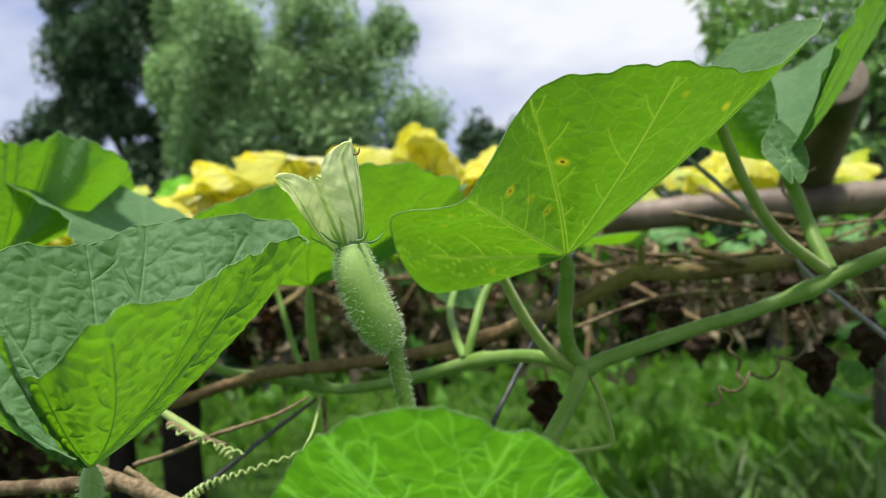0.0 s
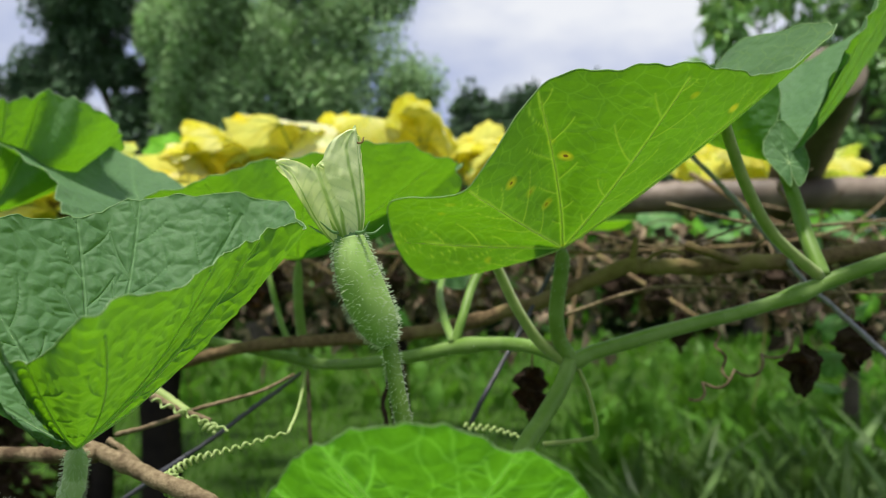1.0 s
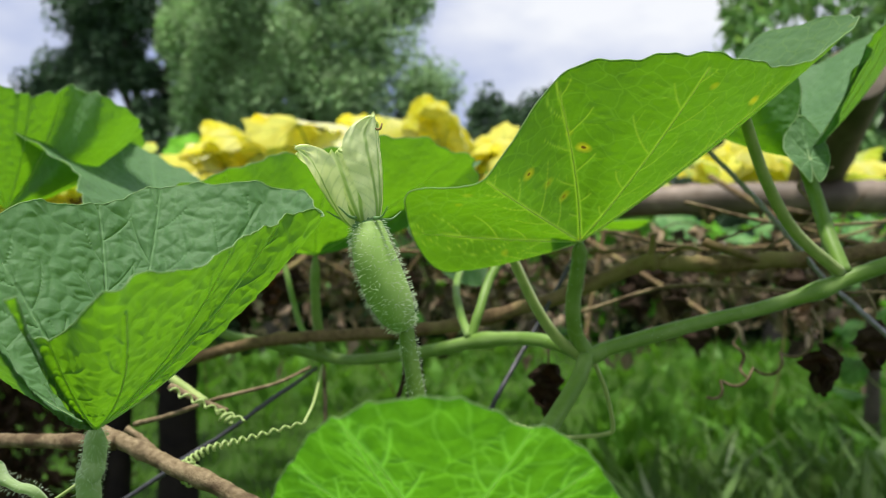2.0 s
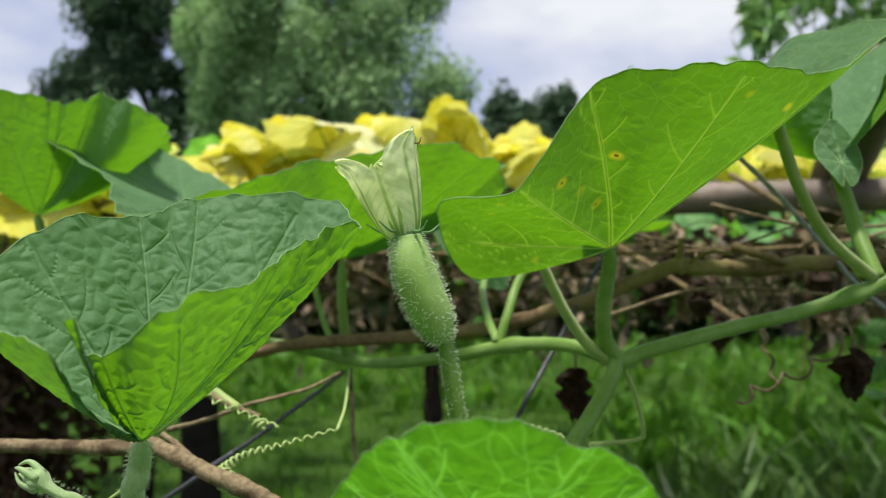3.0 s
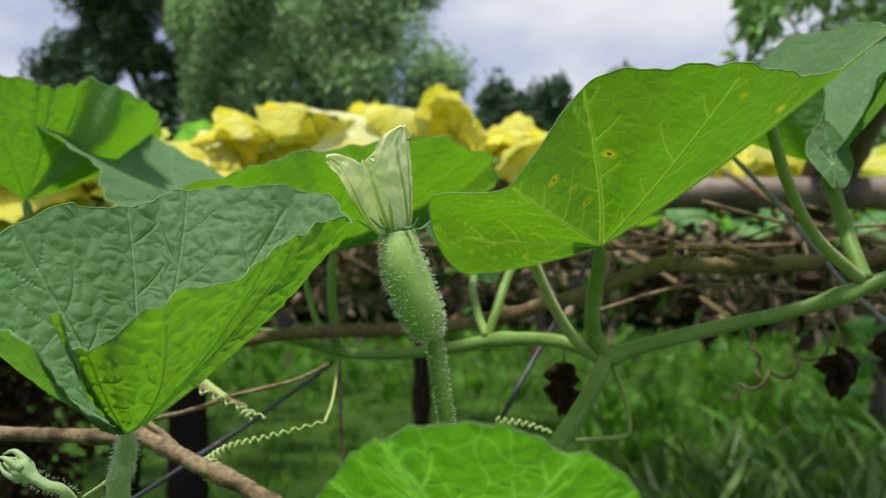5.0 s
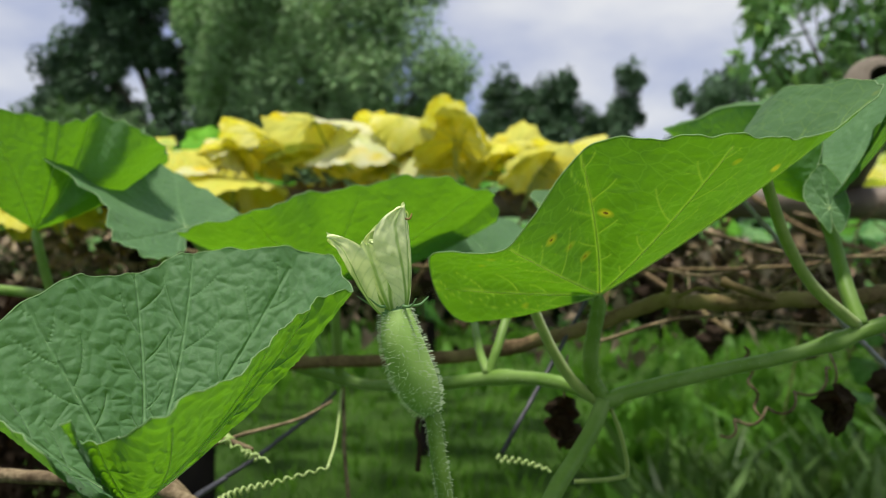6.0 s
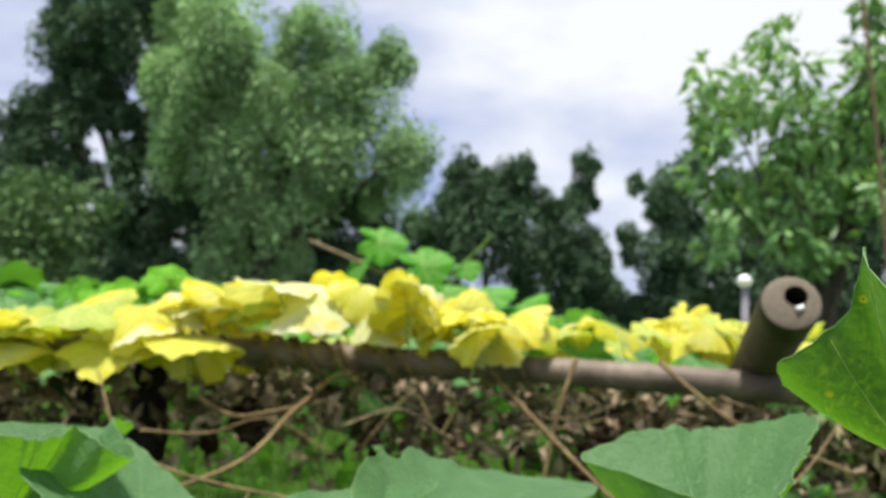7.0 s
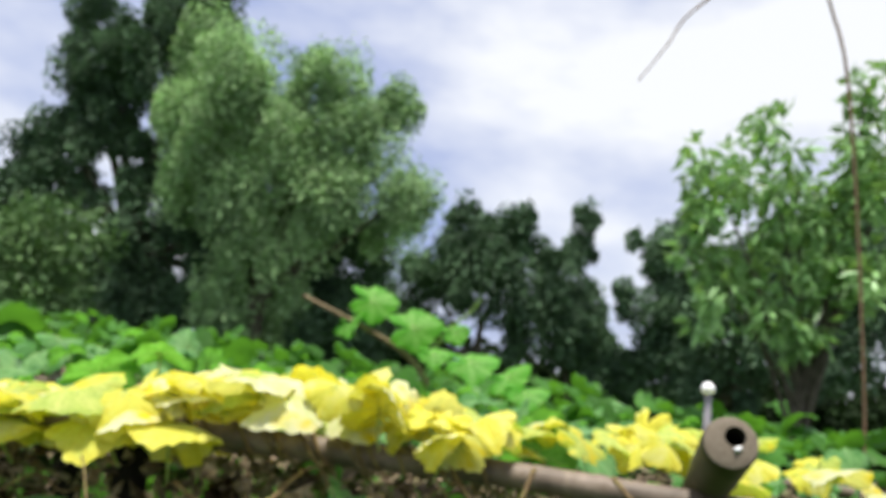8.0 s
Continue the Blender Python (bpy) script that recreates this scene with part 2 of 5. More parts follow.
M_HOLLOW = plain_material("shaded_bamboo_hollow", (0.02, 0.015, 0.012), (0.04, 0.03, 0.02), 60, 0.9)
M_BRANCH = plain_material("dry_branch", (0.088, 0.056, 0.027), (0.194, 0.135, 0.069), 130, 0.75, 0.9, 0.0018, c=(0.215, 0.175, 0.070), cscale=20, spec=0.15)
M_TWIG = plain_material("dry_twig", (0.120, 0.085, 0.046), (0.290, 0.225, 0.135), 240, 0.8, 1.0, 0.0016, c=(0.075, 0.050, 0.028), cscale=45, spec=0.15)
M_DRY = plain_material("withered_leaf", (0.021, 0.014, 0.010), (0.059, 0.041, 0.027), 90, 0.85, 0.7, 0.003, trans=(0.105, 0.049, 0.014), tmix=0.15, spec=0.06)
M_DRYPALE = plain_material("pale_withered_leaf", (0.16, 0.105, 0.065), (0.34, 0.25, 0.16), 90, 0.85, 0.7, 0.003, trans=(0.3, 0.18, 0.08), tmix=0.2, spec=0.08)
M_WIRE = plain_material("dark_wire", (0.03, 0.03, 0.035), (0.07, 0.07, 0.085), 300, 0.5, 0.5, 0.0006)
M_GREYWIRE = plain_material("grey_wire", (0.16, 0.15, 0.17), (0.26, 0.25, 0.28), 200, 0.55, 0.5, 0.0006)
M_GROUND = plain_material("mown_grass_soil", (0.025, 0.062, 0.007), (0.047, 0.100, 0.011), 3.0, 0.9, 0.8, 0.05, c=(0.017, 0.040, 0.006), cscale=0.6, spec=0.15)
M_GRASS = plain_material("grass_blades", (0.059, 0.145, 0.011), (0.105, 0.225, 0.024), 2.0, 0.6, trans=(0.164, 0.386, 0.024), tmix=0.35, per=1.1, spec=0.12, c=(0.018, 0.057, 0.009), cscale=1.3)
M_WEED = plain_material("weed_leaves", (0.056, 0.144, 0.016), (0.093, 0.217, 0.026), 8.0, 0.5, trans=(0.157, 0.385, 0.026), tmix=0.3, per=0.8, spec=0.15)
M_WEED_DARK = plain_material("dark_weed_leaves", (0.049, 0.098, 0.028), (0.133, 0.224, 0.055), 8.0, 0.5, trans=(0.143, 0.311, 0.041), tmix=0.25, per=1.0, spec=0.3)
M_BARK = plain_material("tree_bark", (0.05, 0.04, 0.03), (0.12, 0.10, 0.08), 12, 0.9, 0.8, 0.02)
# wide clump-sized tones paint lit foliage and dark hollows into the crown
M_CROWN_L = plain_material("tall_tree_leaves", (0.080, 0.150, 0.072), (0.520, 0.740, 0.350), 0.7, 0.45, trans=(0.32, 0.55, 0.16), tmix=0.14, per=1.0, spec=0.12)
M_BUSH = plain_material("bush_leaves", (0.040, 0.085, 0.030), (0.16, 0.26, 0.10), 1.2, 0.5, trans=(0.12, 0.24, 0.05), tmix=0.14, per=0.9, spec=0.12)
# same here: the dark tone paints shaded hollows between the clumps
M_CROWN_D = plain_material("far_tree_leaves", (0.025, 0.050, 0.033), (0.145, 0.240, 0.128), 0.8, 0.5, trans=(0.07, 0.16, 0.04), tmix=0.08, per=1.1, spec=0.10)
M_CROWN_R = plain_material("broad_tree_leaves", (0.095, 0.190, 0.068), (0.280, 0.460, 0.190), 1.6, 0.38, trans=(0.36, 0.62, 0.12), tmix=0.26, per=1.2, spec=0.22)
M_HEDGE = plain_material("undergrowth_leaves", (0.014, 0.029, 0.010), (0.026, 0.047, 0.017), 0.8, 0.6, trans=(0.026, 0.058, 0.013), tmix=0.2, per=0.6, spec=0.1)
M_VINELEAF = leaf_material("trellis_leaf", (0.06, 0.19, 0.045), (0.10, 0.26, 0.07), (0.25, 0.42, 0.16), (0.16, 0.46, 0.03), blister=0.4, net=0.3)
M_VINEFAR = plain_material("far_vine_leaves", (0.042, 0.140, 0.021), (0.077, 0.196, 0.035), 6.0, 0.5, trans=(0.112, 0.308, 0.021), tmix=0.4, per=0.8, spec=0.15)
M_LITTER = plain_material("dry_litter", (0.040, 0.027, 0.018), (0.42, 0.32, 0.235), 20, 0.9, 0.6, 0.004, per=1.5, c=(0.045, 0.080, 0.018), cscale=4, spec=0.06)
M_BRIGHT = leaf_material("fresh_leaf", (0.08, 0.30, 0.03), (0.12, 0.38, 0.04), (0.3, 0.5, 0.15), (0.22, 0.70, 0.015), blister=0.3, net=0.3, sheen=0.05, tmix=0.55)
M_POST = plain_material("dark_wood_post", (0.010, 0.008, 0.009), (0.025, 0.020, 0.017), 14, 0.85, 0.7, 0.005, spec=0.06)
M_WHITE = plain_material("white_cap", (0.75, 0.76, 0.78), (0.85, 0.85, 0.85), 30, 0.5)
M_CORD = plain_material("brown_cord", (0.13, 0.075, 0.045), (0.24, 0.15, 0.09), 40, 0.8)


# ---------------------------------------------------------------- mesh helpers
def mesh_from(name, verts, faces, smooth=True):
    me = bpy.data.meshes.new(name)
    me.from_pydata([tuple(map(float, v)) for v in verts], [], [tuple(map(int, f)) for f in faces])
    me.update()
    if smooth:
        me.polygons.foreach_set("use_smooth", [True] * len(me.polygons))
    return me


def part(name, me, mat, parent, label=""):
    """One mesh object under a thing or under a part."""
    me.materials.clear()
    me.materials.append(mat)
    ob = new(name, me)
    ob.parent = parent
    if name in ("hair", "crown"):
        return tagged(ob, label, kind="stuff")
    if label:
        ob["label"] = label
    return ob


def thing(name, label, category, group="", kind="", at=(0, 0, 0)):
    ob = new(name)
    ob.empty_display_size = 0.02
    ob.location = at
    return tagged(ob, label, category, group, kind)


def spline(pts, n):
    """A smooth line through points (Catmull-Rom), n samples."""
    p = np.array(pts, float)
    if len(p) == 2:
        return p[0] + (p[1] - p[0]) * np.linspace(0, 1, n)[:, None]
    q = np.vstack([2 * p[0] - p[1], p, 2 * p[-1] - p[-2]])
    out = []
    for t in np.linspace(0, len(p) - 1 - 1e-9, n):
        i, f = int(t), t - int(t)
        a, b, c, d = q[i:i + 4]
        out.append(0.5 * (2 * b + (c - a) * f + (2 * a - 5 * b + 4 * c - d) * f * f + (3 * b - a - 3 * c + d) * f ** 3))
    return np.array(out)


def frames_along(line):
    """Tangent, side and up along a line."""
    tan = np.gradient(line, axis=0)
    tan /= np.linalg.norm(tan, axis=1)[:, None] + 1e-12
    ref = np.array([0.0, 0.0, 1.0]) if abs(tan[0][2]) < 0.9 else np.array([1.0, 0.0, 0.0])
    sides = []
    s = np.cross(tan[0], ref)
    for t in tan:
        s = s - t * (s @ t)
        s /= np.linalg.norm(s) + 1e-12
        sides.append(s.copy())
    sides = np.array(sides)
    return tan, sides, np.cross(sides, tan)


def tube(name, line, radii, sides=10, ribs=0, rib=0.0, rough=0.0, seed=0, caps=True):
    """A tube along a line with varying radius, ribs along it and an uneven skin."""
    rng = np.random.default_rng(seed + 7)
    n = len(line)
    tan, s, u = frames_along(np.asarray(line, float))
    radii = np.broadcast_to(np.asarray(radii, float), (n,))
    a = np.linspace(0, 2 * math.pi, sides, endpoint=False)
    k = 1 + rib * np.cos(ribs * a)[None, :] + rough * rng.standard_normal((n, sides))
    ring = line[:, None, :] + (radii[:, None] * k)[:, :, None] * (np.cos(a)[None, :, None] * s[:, None, :] + np.sin(a)[None, :, None] * u[:, None, :])
    verts = ring.reshape(-1, 3).tolist()
    faces = [(i * sides + j, i * sides + (j + 1) % sides, (i + 1) * sides + (j + 1) % sides, (i + 1) * sides + j) for i in range(n - 1) for j in range(sides)]
    if caps:
        for i, rev in ((0, True), (n - 1, False)):
            c = len(verts)
            verts.append(line[i].tolist())
            for j in range(sides):
                f = (i * sides + j, i * sides + (j + 1) % sides, c)
                faces.append(f[::-1] if rev else f)
    return mesh_from(name, verts, faces)


def hairs(name, pts, nors, length, radius, seed=0, droop=0.15):
    """Fine pointed hairs standing on a skin."""
    rng = np.random.default_rng(seed)
    verts, faces = [], []
    for p, nn in zip(pts, nors):
        d = nn + rng.normal(0, 0.28, 3)
        d /= np.linalg.norm(d)
        ln = length * rng.uniform(0.45, 1.15)
        a = np.cross(d, rng.standard_normal(3))
        a /= np.linalg.norm(a)
        b = np.cross(d, a)
        i = len(verts)
        for k in range(3):
            w = 2 * math.pi * k / 3
            verts.append(p + radius * (a * math.cos(w) + b * math.sin(w)))
        verts.append(p + d * ln * 0.6 + a * ln * 0.03)
        verts.append(p + d * ln + np.array([0, 0, -droop * ln]))
        faces += [(i, i + 1, i + 3), (i + 1, i + 2, i + 3), (i + 2, i, i + 3), (i, i + 3, i + 4), (i + 1, i + 4, i + 3)]
    return mesh_from(name, verts, faces, False)


def tube_points(line, radii, count, rng):
    tan, s, u = frames_along(line)
    i = rng.integers(0, len(line), count)
    a = rng.uniform(0, 2 * math.pi, count)
    nor = np.cos(a)[:, None] * s[i] + np.sin(a)[:, None] * u[i]
    jit = tan[i] * rng.uniform(-0.5, 0.5, count)[:, None] * np.linalg.norm(line[1] - line[0])
    return line[i] + jit + nor * np.broadcast_to(radii, (len(line),))[i][:, None], nor


# ---------------------------------------------------------------- leaf blades
VEIN_ANGLES = (0.0, 0.62, -0.62, 1.25, -1.25, 2.0, -2.0)


def vein_lines(reach, seed, angles=VEIN_ANGLES):
    """The vein tree of a flat leaf whose rays reach reach(angle): lines with widths at both ends and a level."""
    rng = np.random.default_rng(seed)
    out = []
    for a0 in angles:
        a = a0 + rng.normal(0, 0.04)
        ln = float(reach(a)) * 0.96
        bow = rng.normal(0, 0.08) + 0.10 * np.sign(a0)
        at = lambda f: np.array((ln * f * math.cos(a + bow * f), ln * f * math.sin(a + bow * f)))
        out.append(([at(f) for f in np.linspace(0, 1, 17)], 0.0008, 0.0002, 0))
        side = 1
        gap = min(abs(a0 - q) for q in angles if q != a0)
        for f in np.arange(0.22, 0.93, 0.10):
            side = -side
            f += rng.uniform(-0.02, 0.02)
            b = a + bow * f + side * rng.uniform(0.62, 0.85)
            curve = -side * rng.uniform(0.2, 0.6)
            l2 = min(0.60 * ln * (1.06 - f), 0.34 * ln, 1.35 * gap * f * ln) * rng.uniform(0.75, 1.1)
            pts = [at(f)]
            for g in range(5):
                pts.append(pts[-1] + l2 / 5 * np.array((math.cos(b + curve * g / 5), math.sin(b + curve * g / 5))))
            out.append((pts, 0.00030, 0.00012, 1))
            for g in (2, 4):
                d = b + rng.choice((-1, 1)) * rng.uniform(0.6, 1.1)
                l3 = 0.5 * l2 * rng.uniform(0.6, 1.1)
                p0 = pts[g]
                p1 = p0 + 0.5 * l3 * np.array((math.cos(d), math.sin(d)))
                d += rng.normal(0, 0.3)
                out.append(([p0, p1, p1 + 0.5 * l3 * np.array((math.cos(d), math.sin(d)))], 0.00013, 0.00009, 2))
    return out


def edge_line(rim, th):
    """The smooth edge of a leaf through the tips in rim (angle, x, y, z)."""
    a, c = np.array([q[0] for q in rim]), np.array([q[1:] for q in rim], float)
    step = np.diff(a)[:, None]
    slope = np.diff(c, axis=0) / step
    m = np.vstack([slope[:1], (slope[:-1] * step[1:] + slope[1:] * step[:-1]) / (step[1:] + step[:-1]), slope[-1:]])
    k = np.clip(np.searchsorted(a, th, side="right") - 1, 0, len(a) - 2)
    h = step[k]
    u = np.clip((th - a[k])[:, None] / h, 0, 1)
    return (2 * u**3 - 3 * u**2 + 1) * c[k] + (u**3 - 2 * u**2 + u) * h * m[k] + (3 * u**2 - 2 * u**3) * c[k + 1] + (u**3 - u**2) * h * m[k + 1]


def blade(form, nt=150, ns=60, seed=0, ruffle=0.004, relief=0.0011, teeth=0.012, sinus=0.75, scale_w=1.0, vein_soft=0.0009, lobe=0.0, notch=None, cell=0.0, rim=None, belly=0.06, veins=VEIN_ANGLES):
    """A leaf blade grown from the petiole's tip: each ray has a length and a rise that vary round the leaf.
    form: base xyz, heading, radius, four shape terms, five terms of the rise, five of the bend.
    rim: in their place, the tips of the lobes and veins round the edge; belly: how far the blade sags between foot and edge."""
    rng = np.random.default_rng(seed)
    base = np.array(form[:3])
    az, rad, a1, b1, a2, b2, e0, c1, d1, c2, d2, k0, k1, k2, k3, k4 = form[3:19]
    a3, b3, c3, d3, k5, k6, a4, b4, a5, b5, c4, d4, k7, k8 = (list(form[19:]) + [0.0] * 14)[:14]
    th = np.linspace(-math.pi, math.pi, nt)

    def reach(a):
        a = (a + math.pi) % (2 * math.pi) - math.pi
        v = rad * (1 + a1 * np.cos(a) + b1 * np.sin(a) + a2 * np.cos(2 * a) + b2 * np.sin(2 * a) + a3 * np.cos(3 * a) + b3 * np.sin(3 * a) + a4 * np.cos(4 * a) + b4 * np.sin(4 * a) + a5 * np.cos(5 * a) + b5 * np.sin(5 * a))
        if notch:
            v = v * (1 - notch[2] * np.exp(-((a - notch[0]) / notch[1]) ** 2))
        return np.maximum(v * (1 - sinus * np.exp(-((math.pi - np.abs(a)) / 0.22) ** 2)), 0.1 * rad)

    ph = rng.uniform(0, 6.28, 4)
    ln = reach(th) * (1 + teeth * np.sin(19 * th + ph[0]) + 0.6 * teeth * np.sin(43 * th + ph[1]) + 0.01 * np.sin(7 * th + ph[2]) + lobe * np.cos(5 * th + 0.3 * np.sin(ph[0])))
    ln[-1] = reach(th[-1])
    ss = np.linspace(0, 1, ns)
    if rim:
        way = edge_line(rim, th) - base
        own = np.linalg.norm(way, axis=1)
        way *= (ln / reach(th))[:, None]
        ln = np.linalg.norm(way, axis=1)
    el = e0 + c1 * np.cos(th) + d1 * np.sin(th) + c2 * np.cos(2 * th) + d2 * np.sin(2 * th) + c3 * np.cos(3 * th) + d3 * np.sin(3 * th) + c4 * np.cos(4 * th) + d4 * np.sin(4 * th)
    kb = k0 + k1 * np.cos(th) + k2 * np.sin(th) + k3 * np.cos(2 * th) + k4 * np.sin(2 * th) + k5 * np.cos(3 * th) + k6 * np.sin(3 * th) + k7 * np.cos(4 * th) + k8 * np.sin(4 * th)
    ee = el[:, None] + kb[:, None] * ss[None, :]
    ds = ln[:, None] / (ns - 1)
    h = np.cumsum(np.cos(ee) * ds, 1) - np.cos(ee) * ds
    z = np.cumsum(np.sin(ee) * ds, 1) - np.sin(ee) * ds
    aa = az + th[:, None]
    pos = np.stack([base[0] + h * np.cos(aa), base[1] + h * np.sin(aa), base[2] + z], -1)
    if rim:
        pos = base + ss[None, :, None] * way[:, None, :]
        pos[:, :, 2] -= belly * 4 * (ss * (1 - ss))[None, :] * ln[:, None]
    nor = np.cross(np.gradient(pos, axis=1), np.gradient(pos, axis=0))
    nor /= np.linalg.norm(nor, axis=2)[:, :, None] + 1e-12
    nor[:, 0] = nor[:, 2]
    # angle unrolled along the curved blade, so that veins and cells keep their true size
    em = el + 0.5 * kb
    w = np.sqrt(np.cos(em) ** 2 + np.gradient(em, th) ** 2)
    turn = (w[1:] + w[:-1]) / 2 * np.diff(th)
    if rim:
        unit = way / ln[:, None]
        turn = np.arccos(np.clip((unit[1:] * unit[:-1]).sum(1), -1, 1))
        turn *= min(1.0, 6.0 / turn.sum())
        reach = lambda a: np.interp(a, th, own)
    ph_a = np.concatenate([[0], np.cumsum(turn)])
    ph_a -= np.interp(0.0, th, ph_a)
    u, v = ss[None, :] * ln[:, None] * np.cos(ph_a)[:, None], ss[None, :] * ln[:, None] * np.sin(ph_a)[:, None]
    lines = vein_lines(lambda a: reach(np.interp(a, ph_a, th)), seed, [float(np.interp(a, th, ph_a)) for a in veins])
    px, py = u.ravel(), v.ravel()
    wide = np.full(px.shape, 1e9)
    near = np.full(px.shape, 1e9)
    for pts, w0, w1, level in lines:
        q = np.array(pts)
        lo, hi = q.min(0) - 0.009, q.max(0) + 0.009
        m = np.nonzero((px > lo[0]) & (px < hi[0]) & (py > lo[1]) & (py < hi[1]))[0]
        if not len(m):
            continue
        x, y = px[m], py[m]
        for k, ((x0, y0), (x1, y1)) in enumerate(zip(q[:-1], q[1:])):
            dx, dy = x1 - x0, y1 - y0
            t = np.clip(((x - x0) * dx + (y - y0) * dy) / (dx * dx + dy * dy + 1e-12), 0, 1)
            d = np.hypot(x - x0 - t * dx, y - y0 - t * dy)
            half = (w0 + (w1 - w0) * k / len(q)) * scale_w
            wide[m] = np.minimum(wide[m], d - half + (0.0, 0.0003, 0.0005)[level])
            near[m] = np.minimum(near[m], d)
    vein = np.clip(1 - wide / vein_soft, 0, 1).reshape(u.shape)
    cell = cell or max(0.0105, rad / 24)
    gx, gy = np.meshgrid(np.arange(-1.5 * rad, 1.5 * rad, cell), np.arange(-1.5 * rad, 1.5 * rad, cell))
    site = np.stack([gx.ravel(), gy.ravel()], -1) + rng.uniform(-0.45, 0.45, (gx.size, 2)) * cell
    f1, f2 = np.full(px.shape, 1e9), np.full(px.shape, 1e9)
    order = np.argsort(px)
    xs = px[order]
    for sx, sy in site:
        a0, a1 = np.searchsorted(xs, (sx - 2.2 * cell, sx + 2.2 * cell))
        m = order[a0:a1]
        m = m[np.abs(py[m] - sy) < 2.2 * cell]
        d = np.hypot(px[m] - sx, py[m] - sy)
        f2[m] = np.minimum(f2[m], np.maximum(f1[m], d))
        f1[m] = np.minimum(f1[m], d)
    near = np.minimum(near, (f2 - f1) * 0.55 + 0.0006)
    puff = (1 - np.exp(-near / 0.0030)).reshape(u.shape)
    edge = np.clip((ss - 0.55) / 0.45, 0, 1)[None, :] ** 2
    wave = np.sin(9 * th + ph[3]) * 0.6 + np.sin(14 * th + ph[1]) * 0.4 + 0.5 * np.sin(23 * th + ph[2])
    off = relief * puff + ruffle * (rad / 0.13) * edge * wave[:, None]
    off[:, 0] = 0
    pos = pos + nor * off[:, :, None]
    return dict(pos=pos, nor=nor, u=u, v=v, vein=vein, th=th, ns=ns, nt=nt, lines=lines, ln=ln, ph=ph_a)


def blade_mesh(name, b):
    nt, ns = b["nt"], b["ns"]
    verts = b["pos"].reshape(-1, 3)
    idx = np.arange(nt * ns).reshape(nt, ns)
    faces = np.stack([idx[:-1, :-1], idx[:-1, 1:], idx[1:, 1:], idx[1:, :-1]], -1).reshape(-1, 4)
    me = mesh_from(name, verts, faces)
    uvl = me.uv_layers.new(name="flat")
    loops = np.empty(len(me.loops), dtype=np.int32)
    me.loops.foreach_get("vertex_index", loops)
    uv = np.stack([b["u"].ravel()[loops], b["v"].ravel()[loops]], -1).astype(np.float32)
    uvl.data.foreach_set("uv", uv.ravel())
    at = me.attributes.new("vein", "FLOAT", "POINT")
    at.data.foreach_set("value", b["vein"].ravel().astype(np.float32))
    return me


def on_blade(b, pts):
    """Points of the flat leaf carried onto the curved blade; what falls outside is cut off."""
    out = []
    nt, ns, grid = b["nt"], b["ns"], np.arange(b["nt"])
    for x, y in pts:
        a = math.atan2(y, x)
        if not b["ph"][0] < a < b["ph"][-1]:
            break
        t = float(np.interp(a, b["ph"], grid))
        i = min(int(t), nt - 2)
        f = t - i
        s = math.hypot(x, y) / (b["ln"][i] * (1 - f) + b["ln"][i + 1] * f) * (ns - 1)
        if s > ns - 1.01:
            break
        k, g = int(s), s - int(s)
        p = b["pos"]
        out.append((p[i, k] * (1 - f) + p[i + 1, k] * f) * (1 - g) + (p[i, k + 1] * (1 - f) + p[i + 1, k + 1] * f) * g)
    return np.array(out)


def leaf_thing(form, label, mat=None, seed=0, stalk=None, stalk_r=0.005, nt=150, ns=60, ruffle=0.004, relief=0.0011, ribs=True, hair=0, stalk_mat=None, group="leaves on the gourd vine", teeth=0.012, sinus=0.75, vein_w=1.0, vein_soft=0.0009, notch=None, cell=0.0, rim_r=0.00045, rim=None, belly=0.06, veins=VEIN_ANGLES):
    """A gourd leaf: blade with raised veins and pale margin, on its stalk."""
    at = Vector(form[:3])
    ob = thing("gourd_leaf", label, "leaf", group, at=at)
    if rim:
        form, sinus = list(form[:3]) + [0.0, 0.15] + [0.0] * 14, 0.0
        rim = [(q[0], q[1] - at[0], q[2] - at[1], q[3] - at[2]) for q in rim]
    b = blade([0, 0, 0] + list(form[3:]), nt, ns, seed, ruffle, relief, teeth, sinus, vein_soft=vein_soft, notch=notch, cell=cell, rim=rim, belly=belly, veins=veins)
    bl = part("blade", blade_mesh("blade", b), mat or M_LEAF, ob)
    edge = b["pos"][:, -1]
    part("margin", tube("margin", edge, rim_r, 5, caps=False), M_MARGIN, bl, "pale downy leaf edge")
    below = dict(b, pos=b["pos"] - b["nor"] * 0.0006 * vein_w)
    if ribs:
        for pts, w0, w1, level in b["lines"]:
            if level:
                continue
            line = on_blade(below, pts)
            if len(line) > 2:
                part("vein", tube("vein", line, np.linspace(w0, w1, len(line)) * vein_w, 6, caps=False), M_VEIN, bl, "pale main vein")
    if stalk is not None:
        line = spline([np.array(p) - np.array(at) for p in stalk], 28)
        rr = np.linspace(stalk_r * 0.92, stalk_r * 1.08, len(line))
        rr[:5] *= (0.35, 0.6, 0.8, 0.95, 1.0)
        pet = part("stalk", tube("stalk", line, rr, 14, 5, 0.06, 0.008, seed), stalk_mat or M_STEM, ob, "ridged green leaf stalk")
        if hair:
            rng = np.random.default_rng(seed)
            p, nn = tube_points(line, rr, hair, rng)
            part("hair", hairs("hair", p, nn, 0.0022, 0.00004, seed), M_HAIR, pet, "fine white hairs")
    return ob


